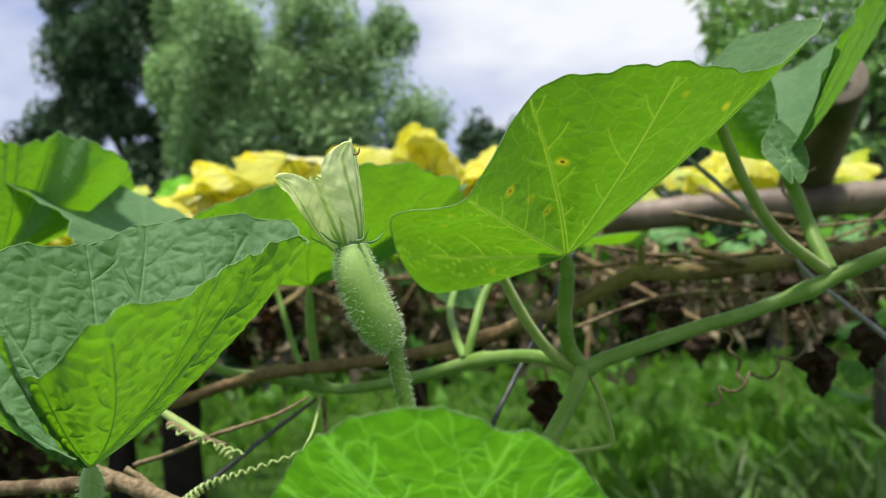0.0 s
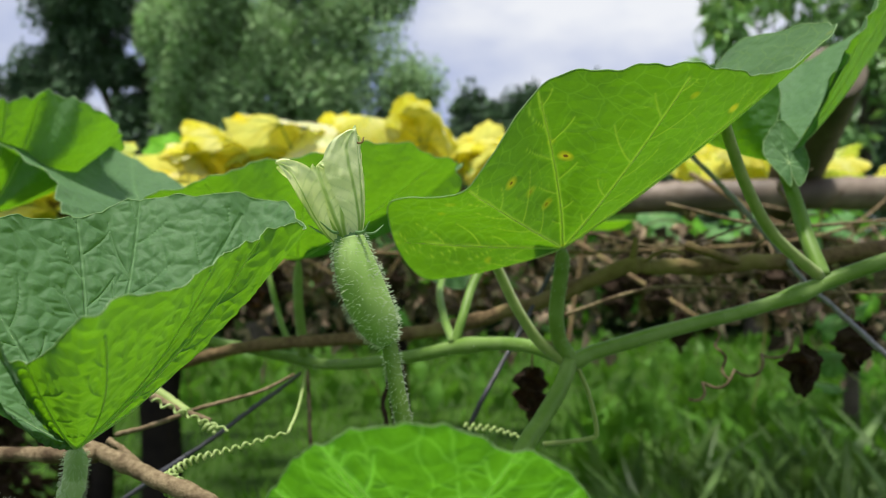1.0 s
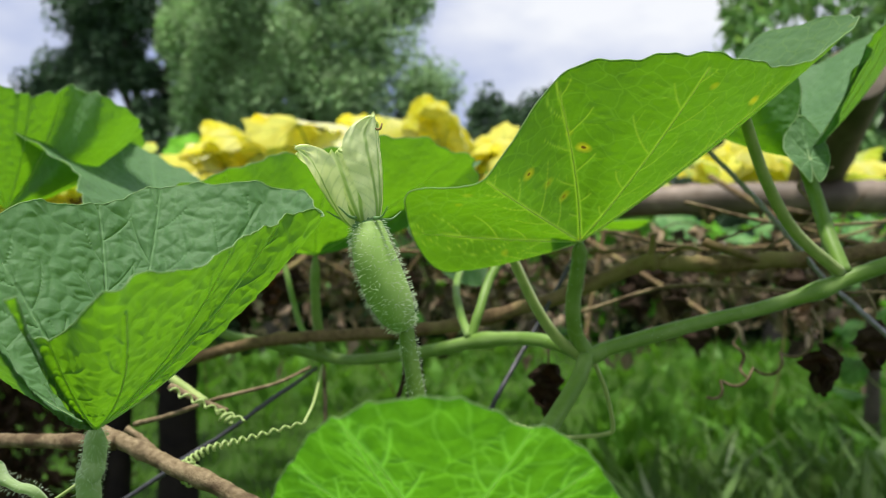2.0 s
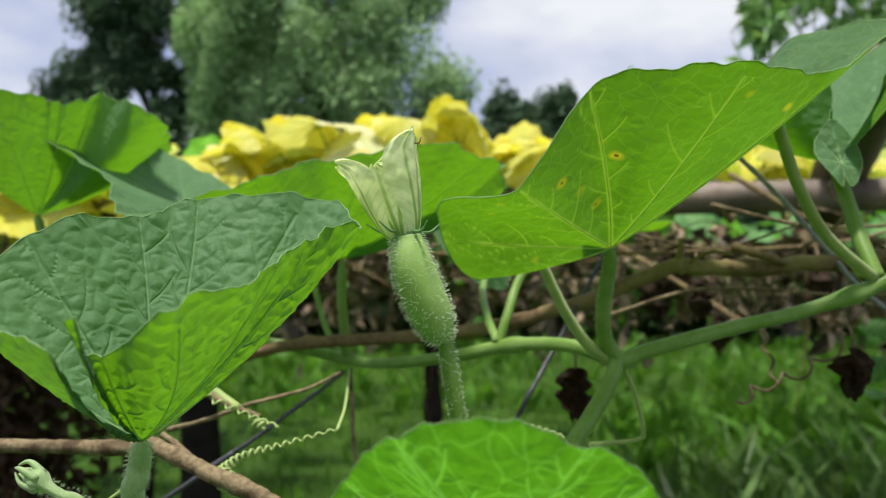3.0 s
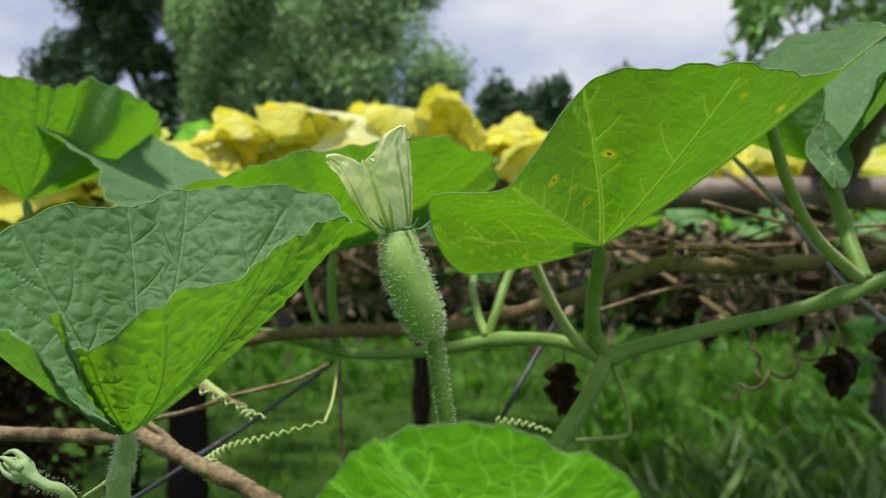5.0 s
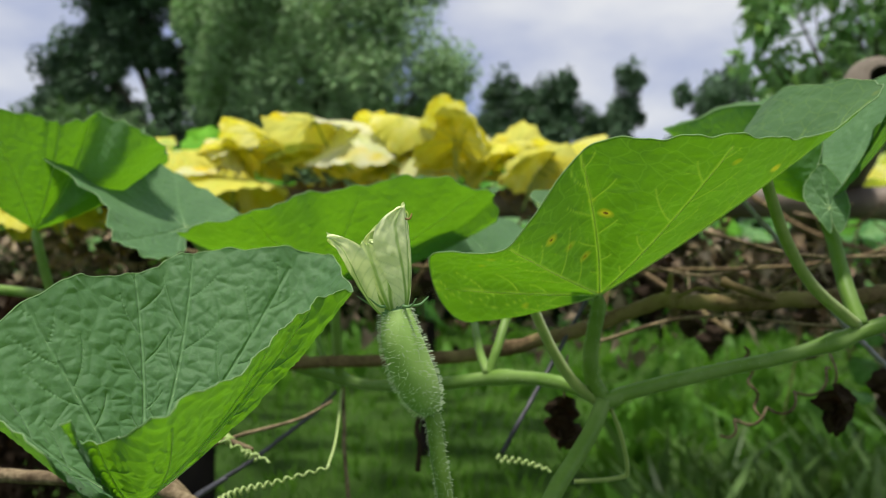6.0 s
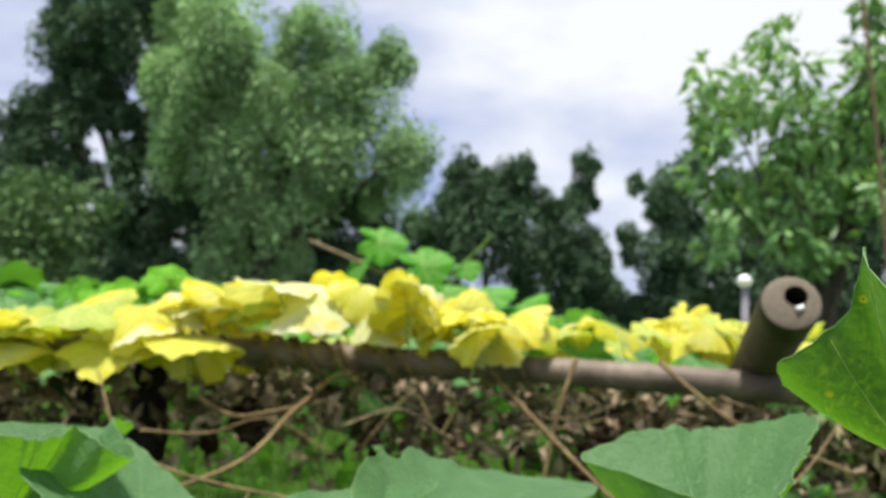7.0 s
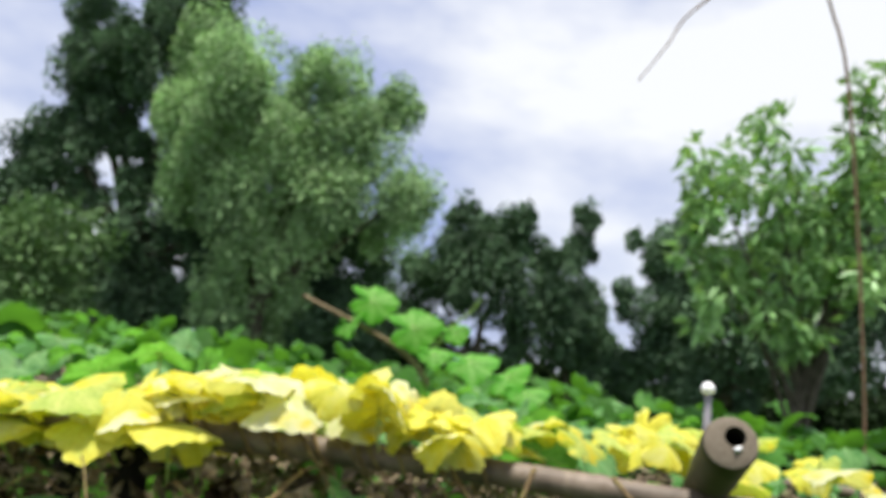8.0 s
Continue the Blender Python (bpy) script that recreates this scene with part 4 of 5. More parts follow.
def build_flower():
    at = np.array((-0.033, 0.285, 1.356))
    ob = thing("young_gourd", "hairy pale green young gourd topped by a wilting cream flower", "gourd", at=at)
    ob.scale = (1.14, 1.14, 1.14)
    # fruit
    line = spline([(0.0005, 0.0, -0.001), (0.003, -0.001, -0.012), (0.007, 0.0, -0.024), (0.0115, 0.002, -0.035), (0.0155, 0.004, -0.0425)], 60)
    f = np.linspace(0, 1, 60)
    prof = np.interp(f, (0, 0.12, 0.3, 0.5, 0.65, 0.8, 0.92, 1.0), (0.0060, 0.0075, 0.0087, 0.0091, 0.0089, 0.0076, 0.0058, 0.0038))
    prof = np.convolve(np.pad(prof, 4, mode="edge"), np.ones(9) / 9, "valid")
    fruit = part("fruit", tube("fruit", line, prof, 40, 5, 0.012, 0.002, 3), M_FRUIT, ob, "downy light green fruit")
    rng = np.random.default_rng(4)
    p, nn = tube_points(line, prof, 1700, rng)
    part("hair", hairs("hair", p, nn, 0.0025, 0.000020, 5), M_HAIR, fruit, "fine white hairs")
    # stalk
    sl = spline([(0.0152, 0.004, -0.0410), (0.0185, 0.004, -0.061), (0.022, 0.007, -0.084), (0.027, 0.015, -0.126), (0.036, 0.045, -0.186), (0.02, 0.145, -0.295)], 50)
    stalk = part("stalk", tube("stalk", sl, np.linspace(0.0031, 0.0036, 50), 14, 5, 0.07, 0.008, 6), M_STEM, ob, "ridged green stalk")
    p, nn = tube_points(sl, 0.0032, 1500, rng)
    part("hair", hairs("hair", p, nn, 0.0018, 0.000032, 8), M_HAIR, stalk, "fine white hairs")
    # flower
    axis = (-0.011, 0.002, 0.036)
    spec = [(0.30, 0.0385, 0.0185, 0.0180, 0.003, 1), (1.45, 0.0300, 0.0180, 0.0125, 0.001, 2), (2.85, 0.0415, 0.0175, 0.0165, 0.000, 3), (4.45, 0.0385, 0.0140, 0.0085, 0.000, 4), (5.60, 0.0330, 0.0150, 0.0130, 0.002, 5)]
    for phi, ln, wd, r1, fl, sd in spec:
        part("petal", petal("petal", (0, 0, -0.0015), axis, phi, ln, wd, 0.0046, r1, fl, sd), M_PETAL, ob, "crumpled cream petal with green veins")
        co = np.empty(len(ob.children[-1].data.vertices) * 3)
        ob.children[-1].data.vertices.foreach_get("co", co)
        pick = rng.choice(len(co) // 3, 130)
        pp = co.reshape(-1, 3)[pick]
        ax = np.array(axis) / np.linalg.norm(axis)
        out_n = pp - (pp @ ax)[:, None] * ax
        out_n /= np.linalg.norm(out_n, axis=1)[:, None] + 1e-9
        part("hair", hairs("hair", pp, out_n, 0.0011, 0.00004, sd), M_HAIR, ob.children[-1], "fine white hairs")
    for k in range(5):
        a = 0.5 + k * 2 * math.pi / 5
        d = np.array((math.cos(a), math.sin(a), 0))
        pts = [d * 0.0045 + (-0.0005, 0, 0.0015), d * 0.0105 + (0, 0, 0.0015), d * 0.0160 + (-0.001, 0, 0.0050)]
        part("sepal", tube("sepal", spline(pts, 12), np.linspace(0.0009, 0.0002, 12), 6), M_SEPAL, ob, "thin pointed green sepal")
    tip = np.array((0.0060, -0.002, 0.0375))
    part("withered_tip", tube("withered_tip", spline([tip + (-0.003, 0, 0), tip, tip + (0.001, 0, 0.0022)], 10), np.linspace(0.0007, 0.0003, 10), 6, rough=0.1), M_BROWN_TIP, ob, "shrivelled brown petal tip")
    part("calyx", tube("calyx", spline([(0.001, 0, -0.004), (-0.0005, 0, 0.0), (-0.002, 0.0005, 0.004)], 10), np.linspace(0.0062, 0.0058, 10), 16, 5, 0.05, 0.01), M_SEPAL, ob, "green calyx")
    return ob


build_flower()


def build_bud():
    at = np.array((-0.241, 0.32, 1.228))
    ob = thing("flower_bud", "small hairy pale green flower bud low on the vine", "bud", at=at)
    ob.scale = (1.15, 1.15, 1.15)
    f = np.linspace(0, 1, 24)
    line = spline([(-0.004, 0, 0.003), (0.004, 0, -0.001), (0.012, 0, -0.005), (0.022, 0.004, -0.012), (0.02, 0.045, -0.06)], 24)
    part("bud", tube("bud", line, 0.0022 + 0.0034 * np.exp(-((f - 0.13) / 0.13) ** 2), 16, 5, 0.10, 0.01, 2), M_BUD, ob)
    p, nn = tube_points(line, 0.0035, 260, np.random.default_rng(3))
    part("hair", hairs("hair", p, nn, 0.0022, 0.00009, 9), M_HAIR, ob, "fine white hairs")
    for k in range(5):
        a = k * 1.257
        d = np.array((0, math.cos(a), math.sin(a)))
        part("sepal", tube("sepal", spline([d * 0.004 + (0.002, 0, 0), d * 0.0055 + (-0.005, 0, 0.004), d * 0.002 + (-0.010, 0, 0.006)], 10), np.linspace(0.0022, 0.0004, 10), 7), M_BUD, ob)


build_bud()


# ---------------------------------------------------------------- dry branches, poles, wires
def rod(name, label, category, pts, radius, mat, group="", seed=0, n=40, knots=0, rough=0.04, sides=10):
    o = np.array(pts[len(pts) // 2])
    ob = thing(name, label, category, group, at=o)
    line = spline([np.array(p) - o for p in pts], n)
    rr = np.broadcast_to(np.asarray(radius, float), (n,)).copy()
    for k in range(knots):
        c = (k + 0.6) / knots * n
        rr *= 1 + 0.22 * np.exp(-((np.arange(n) - c) / 1.2) ** 2)
    rng = np.random.default_rng(seed)
    wob = np.cumsum(rng.normal(0, 1, (n, 3)), 0)
    wob -= np.linspace(wob[0], wob[-1], n)
    line = line + wob * rr[:, None] * 0.05
    part("wood" if "wire" not in name else "strand", tube(name, line, rr, sides, 0, 0, rough, seed), mat, ob)
    return ob


br = rod("dry_branch", "brown dry branch with lichen lying behind the vine", "branch",
    [(-0.387, 0.7, 1.231), (-0.305, 0.7, 1.248), (-0.231, 0.7, 1.264), (-0.156, 0.69, 1.272), (-0.074, 0.68, 1.278), (-0.006, 0.67, 1.289), (0.059, 0.66, 1.307), (0.11, 0.65, 1.327), (0.154, 0.636, 1.345), (0.179, 0.64, 1.343), (0.251, 0.65, 1.344), (0.304, 0.66, 1.349), (0.351, 0.67, 1.354), (0.426, 0.69, 1.364)],
    np.linspace(0.0058, 0.0078, 170), M_BRANCH, seed=2, n=170, knots=9, rough=0.06, sides=16)
o = br.location
for pts, r in (([(0.154, 0.636, 1.345), (0.157, 0.632, 1.358), (0.158, 0.63, 1.371)], 0.004), ([(0.163, 0.632, 1.348), (0.18, 0.62, 1.358), (0.196, 0.61, 1.355)], 0.002), ([(0.206, 0.645, 1.364), (0.227, 0.635, 1.355), (0.252, 0.645, 1.348)], 0.0045)):
    part("side_twig", tube("side_twig", spline([np.array(p) - np.array(o) for p in pts], 14), np.linspace(r, r * 0.6, 14), 8, rough=0.08), M_BRANCH, br)

rod("bamboo_stick", "thin weathered bamboo stick tied low in the trellis", "stick", [(-0.563, 0.46, 1.215), (-0.402, 0.45, 1.218), (-0.328, 0.44, 1.22), (-0.282, 0.435, 1.221), (-0.236, 0.43, 1.221)], 0.0050, M_TWIG, "sticks of the trellis", 4, knots=2)
rod("bamboo_stick", "thin weathered bamboo stick slanting down, with a tendril round it", "stick", [(-0.258, 0.44, 1.228), (-0.218, 0.43, 1.217), (-0.189, 0.42, 1.209), (-0.158, 0.41, 1.2), (-0.121, 0.4, 1.188), (-0.055, 0.39, 1.162)], 0.0056, M_TWIG, "sticks of the trellis", 5, knots=3)
for i, (pts, r) in enumerate((
    ([(-0.26, 0.5, 1.22), (-0.23, 0.5, 1.228), (-0.193, 0.51, 1.24), (-0.159, 0.53, 1.248), (-0.138, 0.56, 1.258)], 0.0021),
    ([(-0.226, 0.49, 1.251), (-0.199, 0.48, 1.243), (-0.177, 0.48, 1.235)], 0.0028),
    ([(-0.244, 0.46, 1.225), (-0.222, 0.455, 1.213), (-0.207, 0.45, 1.2)], 0.0026),
    ([(0.098, 0.72, 1.297), (0.201, 0.74, 1.324), (0.333, 0.75, 1.317), (0.463, 0.76, 1.316)], 0.0022),
    ([(0.131, 0.78, 1.385), (0.222, 0.77, 1.367), (0.306, 0.75, 1.392)], 0.0018),
    ([(0.266, 0.7, 1.352), (0.319, 0.69, 1.391), (0.31, 0.7, 1.423), (0.351, 0.72, 1.442)], 0.0017),
    ([(0.223, 0.8, 1.417), (0.334, 0.79, 1.39), (0.465, 0.8, 1.394)], 0.0026),
    ([(-0.428, 0.74, 1.29), (-0.307, 0.73, 1.316), (-0.24, 0.72, 1.351), (-0.186, 0.74, 1.385)], 0.002),
)):
    rod("dry_twig", "thin dry brown twig caught in the vine", "twig", pts, np.linspace(r, r * 0.6, 30), M_TWIG, "dry twigs", 10 + i, 30, rough=0.08)

rod("trellis_wire", "dark wire strand of the trellis running aslant", "wire", [(-0.9, 0.5, 0.75), (-0.277, 0.54, 1.158), (-0.253, 0.55, 1.176), (-0.218, 0.56, 1.198), (-0.19, 0.58, 1.219), (-0.171, 0.62, 1.235), (-0.172, 0.7, 1.241)], 0.0020, M_WIRE, "trellis wires", 31, 60, rough=0.10)
rod("trellis_wire", "dark wire strand of the trellis running aslant", "wire", [(0.007, 0.6, 1.21), (0.021, 0.6, 1.237), (0.038, 0.62, 1.264), (0.061, 0.65, 1.301), (0.093, 0.68, 1.357), (0.112, 0.7, 1.389)], 0.0021, M_WIRE, "trellis wires", 32, 60, rough=0.10)
rod("trellis_wire", "greyish wire strand crossing the branch", "wire", [(0.227, 0.72, 1.464), (0.263, 0.7, 1.415), (0.282, 0.68, 1.382), (0.295, 0.66, 1.356), (0.307, 0.64, 1.33), (0.327, 0.62, 1.304), (0.374, 0.6, 1.25)], 0.0024, M_GREYWIRE, "trellis wires", 33, 60, rough=0.12)


rod("dry_tendril", "dead brown tendril hanging from the branch", "tendril", [(-0.076, 0.68, 1.254), (-0.075, 0.66, 1.234), (-0.078, 0.65, 1.217), (-0.073, 0.64, 1.203), (-0.075, 0.64, 1.179)], np.linspace(0.0018, 0.0026, 40), M_DRY, "dead tendrils", 34, 40, rough=0.15, sides=8)
rod("dry_tendril", "thin dull stem hanging below the vine", "tendril", [(-0.171, 0.724, 1.242), (-0.168, 0.72, 1.212), (-0.161, 0.7, 1.175), (-0.154, 0.69, 1.132)], 0.0022, M_TWIG, "dead tendrils", 35, 40, rough=0.1, sides=8)
for pts, turns, rad in (([(0.32, 0.68, 1.281), (0.283, 0.66, 1.26), (0.252, 0.64, 1.247), (0.22, 0.63, 1.238), (0.202, 0.62, 1.227)], 4, 0.007), ([(0.229, 0.66, 1.301), (0.233, 0.65, 1.276), (0.238, 0.64, 1.242)], 3, 0.004)):
    ob = thing("dry_tendril", "curled dead brown tendril caught on the branch", "tendril", "dead tendrils", at=pts[0])
    part("coil", tube("coil", helix_line([np.array(p) - np.array(pts[0]) for p in pts], turns, rad, 160, 0.6), 0.0014, 6, rough=0.1), M_TWIG, ob)


def dead_leaf(at, size, seed, spin, pale=False):
    """A shrivelled hanging leaf."""
    rng = np.random.default_rng(seed)
    ob = thing("withered_leaf", "shrivelled pale brown leaf hanging from the trellis" if pale else "shrivelled dark brown leaf hanging from the trellis", "leaf", "withered leaves", at=at)
    n = 22
    s, a = np.linspace(0, 1, n)[:, None], np.linspace(-1, 1, n)[None, :]
    ph = rng.uniform(0, 6, 6)
    rag = 1 + 0.25 * np.sin(9 * s + ph[3]) + 0.22 * np.sin(23 * s + 3 * a + ph[4]) + 0.10 * rng.standard_normal((n, 1))
    half = size * 0.34 * np.sin(math.pi * np.clip(s * 0.9 + 0.08, 0, 1)) * rag
    roll = a * (1.5 + 1.2 * s) + spin + 0.8 * np.sin(3 * s + ph[5])
    x = half * np.sin(roll) + 0.08 * size * np.sin(9 * s + 5 * a + ph[0]) + 0.03 * size * np.sin(19 * a + 13 * s)
    y = half * np.cos(roll) + 0.08 * size * np.sin(8 * a - 5 * s + ph[1]) + 0.03 * size * np.sin(23 * s - 11 * a)
    z = -size * s * (1 + 0.10 * rng.standard_normal((1, n)).cumsum(1) * 0.4) + 0.07 * size * np.sin(11 * a + ph[2]) * s + 0 * a
    idx = np.arange(n * n).reshape(n, n)
    faces = np.stack([idx[:-1, :-1], idx[:-1, 1:], idx[1:, 1:], idx[1:, :-1]], -1).reshape(-1, 4)
    part("blade", mesh_from("blade", np.stack([x, y, z], -1).reshape(-1, 3), faces), M_DRYPALE if pale else M_DRY, ob)
    part("stalk", tube("stalk", spline([(0, 0, -0.02 * size), (0.02 * size, 0, 0.3 * size), (0.1 * size, 0.03, 0.75 * size)], 10), 0.0012, 6, rough=0.1), M_TWIG, ob)


for i, (x, z, s) in enumerate(((0.068, 1.288, 0.048), (0.311, 1.302, 0.040), (0.357, 1.323, 0.04))):
    dead_leaf((x - 0.1 * s, 0.68 - 0.03, z - 0.75 * s), s, 40 + i, i * 1.3)
rod("dry_vine", "dry brown vine stem hanging slack behind the leaves", "vine", [(-0.95, 1.70, 1.50), (-0.6, 1.2, 1.40), (-0.2, 1.0, 1.375), (0.2, 1.0, 1.37), (0.55, 1.15, 1.40), (0.9, 1.62, 1.52)], 0.0026, M_BRANCH, "dry vine stems", 90, 60, rough=0.08, sides=8)
for i, (x, s) in enumerate(((-0.33, 0.05), (0.26, 0.05), (0.44, 0.05))):
    slack = spline([(-0.95, 1.70, 1.50), (-0.6, 1.2, 1.40), (-0.2, 1.0, 1.375), (0.2, 1.0, 1.37), (0.55, 1.15, 1.40), (0.9, 1.62, 1.52)], 60)
    q = slack[np.argmin(np.abs(slack[:, 0] - x))]
    dead_leaf((q[0] - 0.1 * s, q[1] - 0.03, q[2] - 0.75 * s), s, 50 + i, i * 1.9)


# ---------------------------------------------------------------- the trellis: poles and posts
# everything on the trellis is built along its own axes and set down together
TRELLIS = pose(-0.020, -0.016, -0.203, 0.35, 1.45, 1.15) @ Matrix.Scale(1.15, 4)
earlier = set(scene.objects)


def bamboo_pole(name, label, pts, radius, mat, gap=0.32, n=140, seed=0, group=""):
    o = np.array(pts[len(pts) // 2])
    ob = thing(name, label, "pole", group, at=o)
    line = spline([np.array(p) - o for p in pts], n)
    run = np.concatenate([[0], np.cumsum(np.linalg.norm(np.diff(line, axis=0), axis=1))])
    ph = (run % gap) / gap
    rr = radius * (1 + 0.10 * np.exp(-((ph - 0.5) / 0.03) ** 2) - 0.03 * np.exp(-((ph - 0.56) / 0.03) ** 2))
    rr = rr * np.linspace(0.94, 1.06, n)
    part("culm", tube(name, line, rr, 18, 0, 0, 0.006, seed), mat, ob)
    return ob


bamboo_pole("bamboo_pole", "weathered grey brown bamboo pole carrying the trellis", [(-2.6, 1.74, 1.475), (-1.15, 1.74, 1.50), (0.05, 1.79, 1.513), (0.5, 1.70, 1.522), (1.0, 1.62, 1.525), (2.4, 1.45, 1.53)], 0.035, M_BAMBOO, 0.36, 160, 3, "poles of the trellis")
for i, (x0, x1, turns, ph) in enumerate(((-0.75, 0.12, 5.0, 0.0), (-0.62, 0.05, 3.5, 2.0), (-0.50, 0.22, 6.5, 4.0), (-0.90, -0.30, 3.0, 1.0), (0.45, 0.75, 2.5, 3.0))):
    wound = []
    for f in np.linspace(0, 1, int(turns * 7)):
        a = ph + 2 * math.pi * turns * f
        x = x0 + (x1 - x0) * f
        wound.append((x, 1.765 - 0.10 * max(0.0, x - 0.05) + 0.040 * math.cos(a), 1.509 + 0.040 * math.sin(a)))
    rod("dry_vine", "dry brown vine stem wound round the bamboo pole", "vine", wound, np.linspace(0.006, 0.004, 160), (M_BRANCH, M_TWIG)[i % 2], "dry vine stems", 200 + i, 160, rough=0.08, sides=7)
bamboo_pole("bamboo_pole", "thin bamboo pole across the trellis", [(-3.5, 3.0, 1.46), (0.0, 3.05, 1.47), (3.5, 2.9, 1.47)], 0.024, M_BAMBOO, 0.34, 90, 5, "poles of the trellis")
bamboo_pole("bamboo_pole", "thin bamboo pole across the trellis", [(-1.9, 1.6, 1.44), (-1.7, 3.2, 1.46), (-1.5, 5.5, 1.46)], 0.022, M_BAMBOO, 0.34, 80, 6, "poles of the trellis")


def open_culm():
    """Thick bamboo culm that ends in an open hollow."""
    tip, foot = np.array((0.633, 1.332, 1.708)), np.array((0.873, 2.332, 1.398))
    ob = thing("bamboo_culm", "thick mossy bamboo culm with a dark open end", "pole", at=tip)
    d = (foot - tip)
    ln = np.linalg.norm(d)
    t = np.linspace(0, 1, 60)
    rr = 0.057 * (1 + 0.06 * np.exp(-((t * ln - 0.30) / 0.012) ** 2)) * (1 - 0.06 * np.exp(-(t * ln / 0.006) ** 2))
    part("wall", tube("wall", d * t[:, None], rr, 26, 0, 0, 0.006, 4, caps=False), M_CULM, ob)
    ax = d / ln
    s = np.cross(ax, (0, 0, 1)); s /= np.linalg.norm(s)
    u = np.cross(s, ax)
    a = np.linspace(0, 2 * math.pi, 26, endpoint=False)
    off = s * 0.008 + u * 0.010 - ax * 0.002
    verts, faces = [], []
    for k in range(26):
        c = math.cos(a[k]) * s + math.sin(a[k]) * u
        verts += [c * 0.0540, c * 0.048 - ax * 0.003, off + c * 0.021 * (1 + 0.18 * math.sin(a[k]))]
    for k in range(26):
        j = (k + 1) % 26
        faces += [(3 * k, 3 * j, 3 * j + 1, 3 * k + 1), (3 * k + 1, 3 * j + 1, 3 * j + 2, 3 * k + 2)]
    part("cut_end", mesh_from("cut_end", verts, faces), M_CUT, ob, "pale cut bamboo face")
    # inner wall coloured near black, so the shade inside the hole is painted
    inner = np.array([off + ax * q for q in np.linspace(-0.001, 0.16, 10)])
    part("hollow", tube("hollow", inner, np.append(np.full(9, 0.0215), 0.0005), 20, caps=False), M_HOLLOW, ob, "hollow darkened by its colour")
    part("splinter", tube("splinter", np.array([off - u * 0.026 - ax * 0.004, off - u * 0.018 + s * 0.012 - ax * 0.004]), np.array([0.006, 0.004]), 8, rough=0.1), M_WHITE, ob, "pale split spot")


open_culm()

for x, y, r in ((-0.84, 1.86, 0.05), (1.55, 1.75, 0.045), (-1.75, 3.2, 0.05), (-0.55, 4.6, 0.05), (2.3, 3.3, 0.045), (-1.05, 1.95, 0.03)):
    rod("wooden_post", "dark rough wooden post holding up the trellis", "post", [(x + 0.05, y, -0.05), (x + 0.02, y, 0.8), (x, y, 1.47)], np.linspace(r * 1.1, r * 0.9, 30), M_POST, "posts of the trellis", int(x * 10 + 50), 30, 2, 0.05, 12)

st = thing("stake", "slim grey stake with a white cap", "stake", at=(0.862, 2.2, 1.42))
part("rod", tube("rod", np.array([(0, 0, -0.06), (0, 0, 0.2), (-0.006, 0, 0.385)]), 0.012, 10, rough=0.02), M_GREYWIRE, st)
f = np.linspace(0, 1, 14)
part("cap", tube("cap", np.array([(-0.008, 0, 0.372 + 0.045 * q) for q in f]), 0.022 * np.sqrt(np.clip(1 - (2 * f - 1) ** 2, 0.02, 1)), 14, rough=0.03), M_WHITE, st, "white rounded cap")


# ---------------------------------------------------------------- tangle of dry vines under the trellis
rngt = np.random.default_rng(77)
for i in range(70):
    x, y = rngt.uniform(-1.5, 1.6), rngt.uniform(1.5, 3.2)
    z = 1.44 - abs(rngt.normal(0, 0.05)) if y > 1.5 else 1.36 + rngt.uniform(-0.06, 0.10)
    hang = rngt.random() < 0.30
    if hang:
        ln = rngt.uniform(0.15, 0.5)
        pts = [(x, y, z), (x + rngt.normal(0, 0.03), y, z - ln * 0.5), (x + rngt.normal(0, 0.05), y + rngt.normal(0, 0.03), z - ln)]
    else:
        w = rngt.uniform(0.07, 0.26)
        a = rngt.normal(0, 0.5)
        pts = [(x - w * math.cos(a), y - w * math.sin(a) * 0.5, z + rngt.normal(0, 0.04)), (x - 0.3 * w, y, z + rngt.normal(0, 0.04)), (x + 0.3 * w, y, z + rngt.normal(0, 0.04)), (x + w * math.cos(a), y + w * math.sin(a) * 0.5, z + rngt.normal(0, 0.05))]
    r = rngt.uniform(0.002, 0.0045)
    if i in (47, 60):
        continue
    rod("dry_vine", "dry brown vine stem tangled under the trellis", "vine", pts, np.linspace(r, r * 0.5, 26), M_TWIG if i % 3 == 0 else M_BRANCH, "dry vine stems", 100 + i, 26, rough=0.08, sides=7)
for i, pts in enumerate((
    [(0.03, 1.76, 1.56), (0.08, 1.66, 1.50), (0.22, 1.40, 1.38), (0.36, 1.2, 1.27)],
    [(0.46, 1.63, 1.565), (0.53, 1.55, 1.50), (0.62, 1.5, 1.44), (0.80, 1.4, 1.38)],
    [(-0.32, 1.72, 1.46), (-0.36, 1.5, 1.40), (-0.40, 1.3, 1.33), (-0.52, 1.15, 1.28)],
    [(0.27, 1.66, 1.555), (0.24, 1.62, 1.47), (0.21, 1.6, 1.32), (0.18, 1.55, 1.15)],
    [(-0.62, 1.62, 1.40), (-0.52, 1.58, 1.37), (-0.42, 1.56, 1.39), (-0.30, 1.60, 1.42)],
)):
    rod("dry_vine", "dry bent vine stem hooked over the bamboo pole", "vine", pts, np.linspace(0.0065, 0.004, 36), M_BRANCH, "dry vine stems", 200 + i, 36, rough=0.08, sides=8)
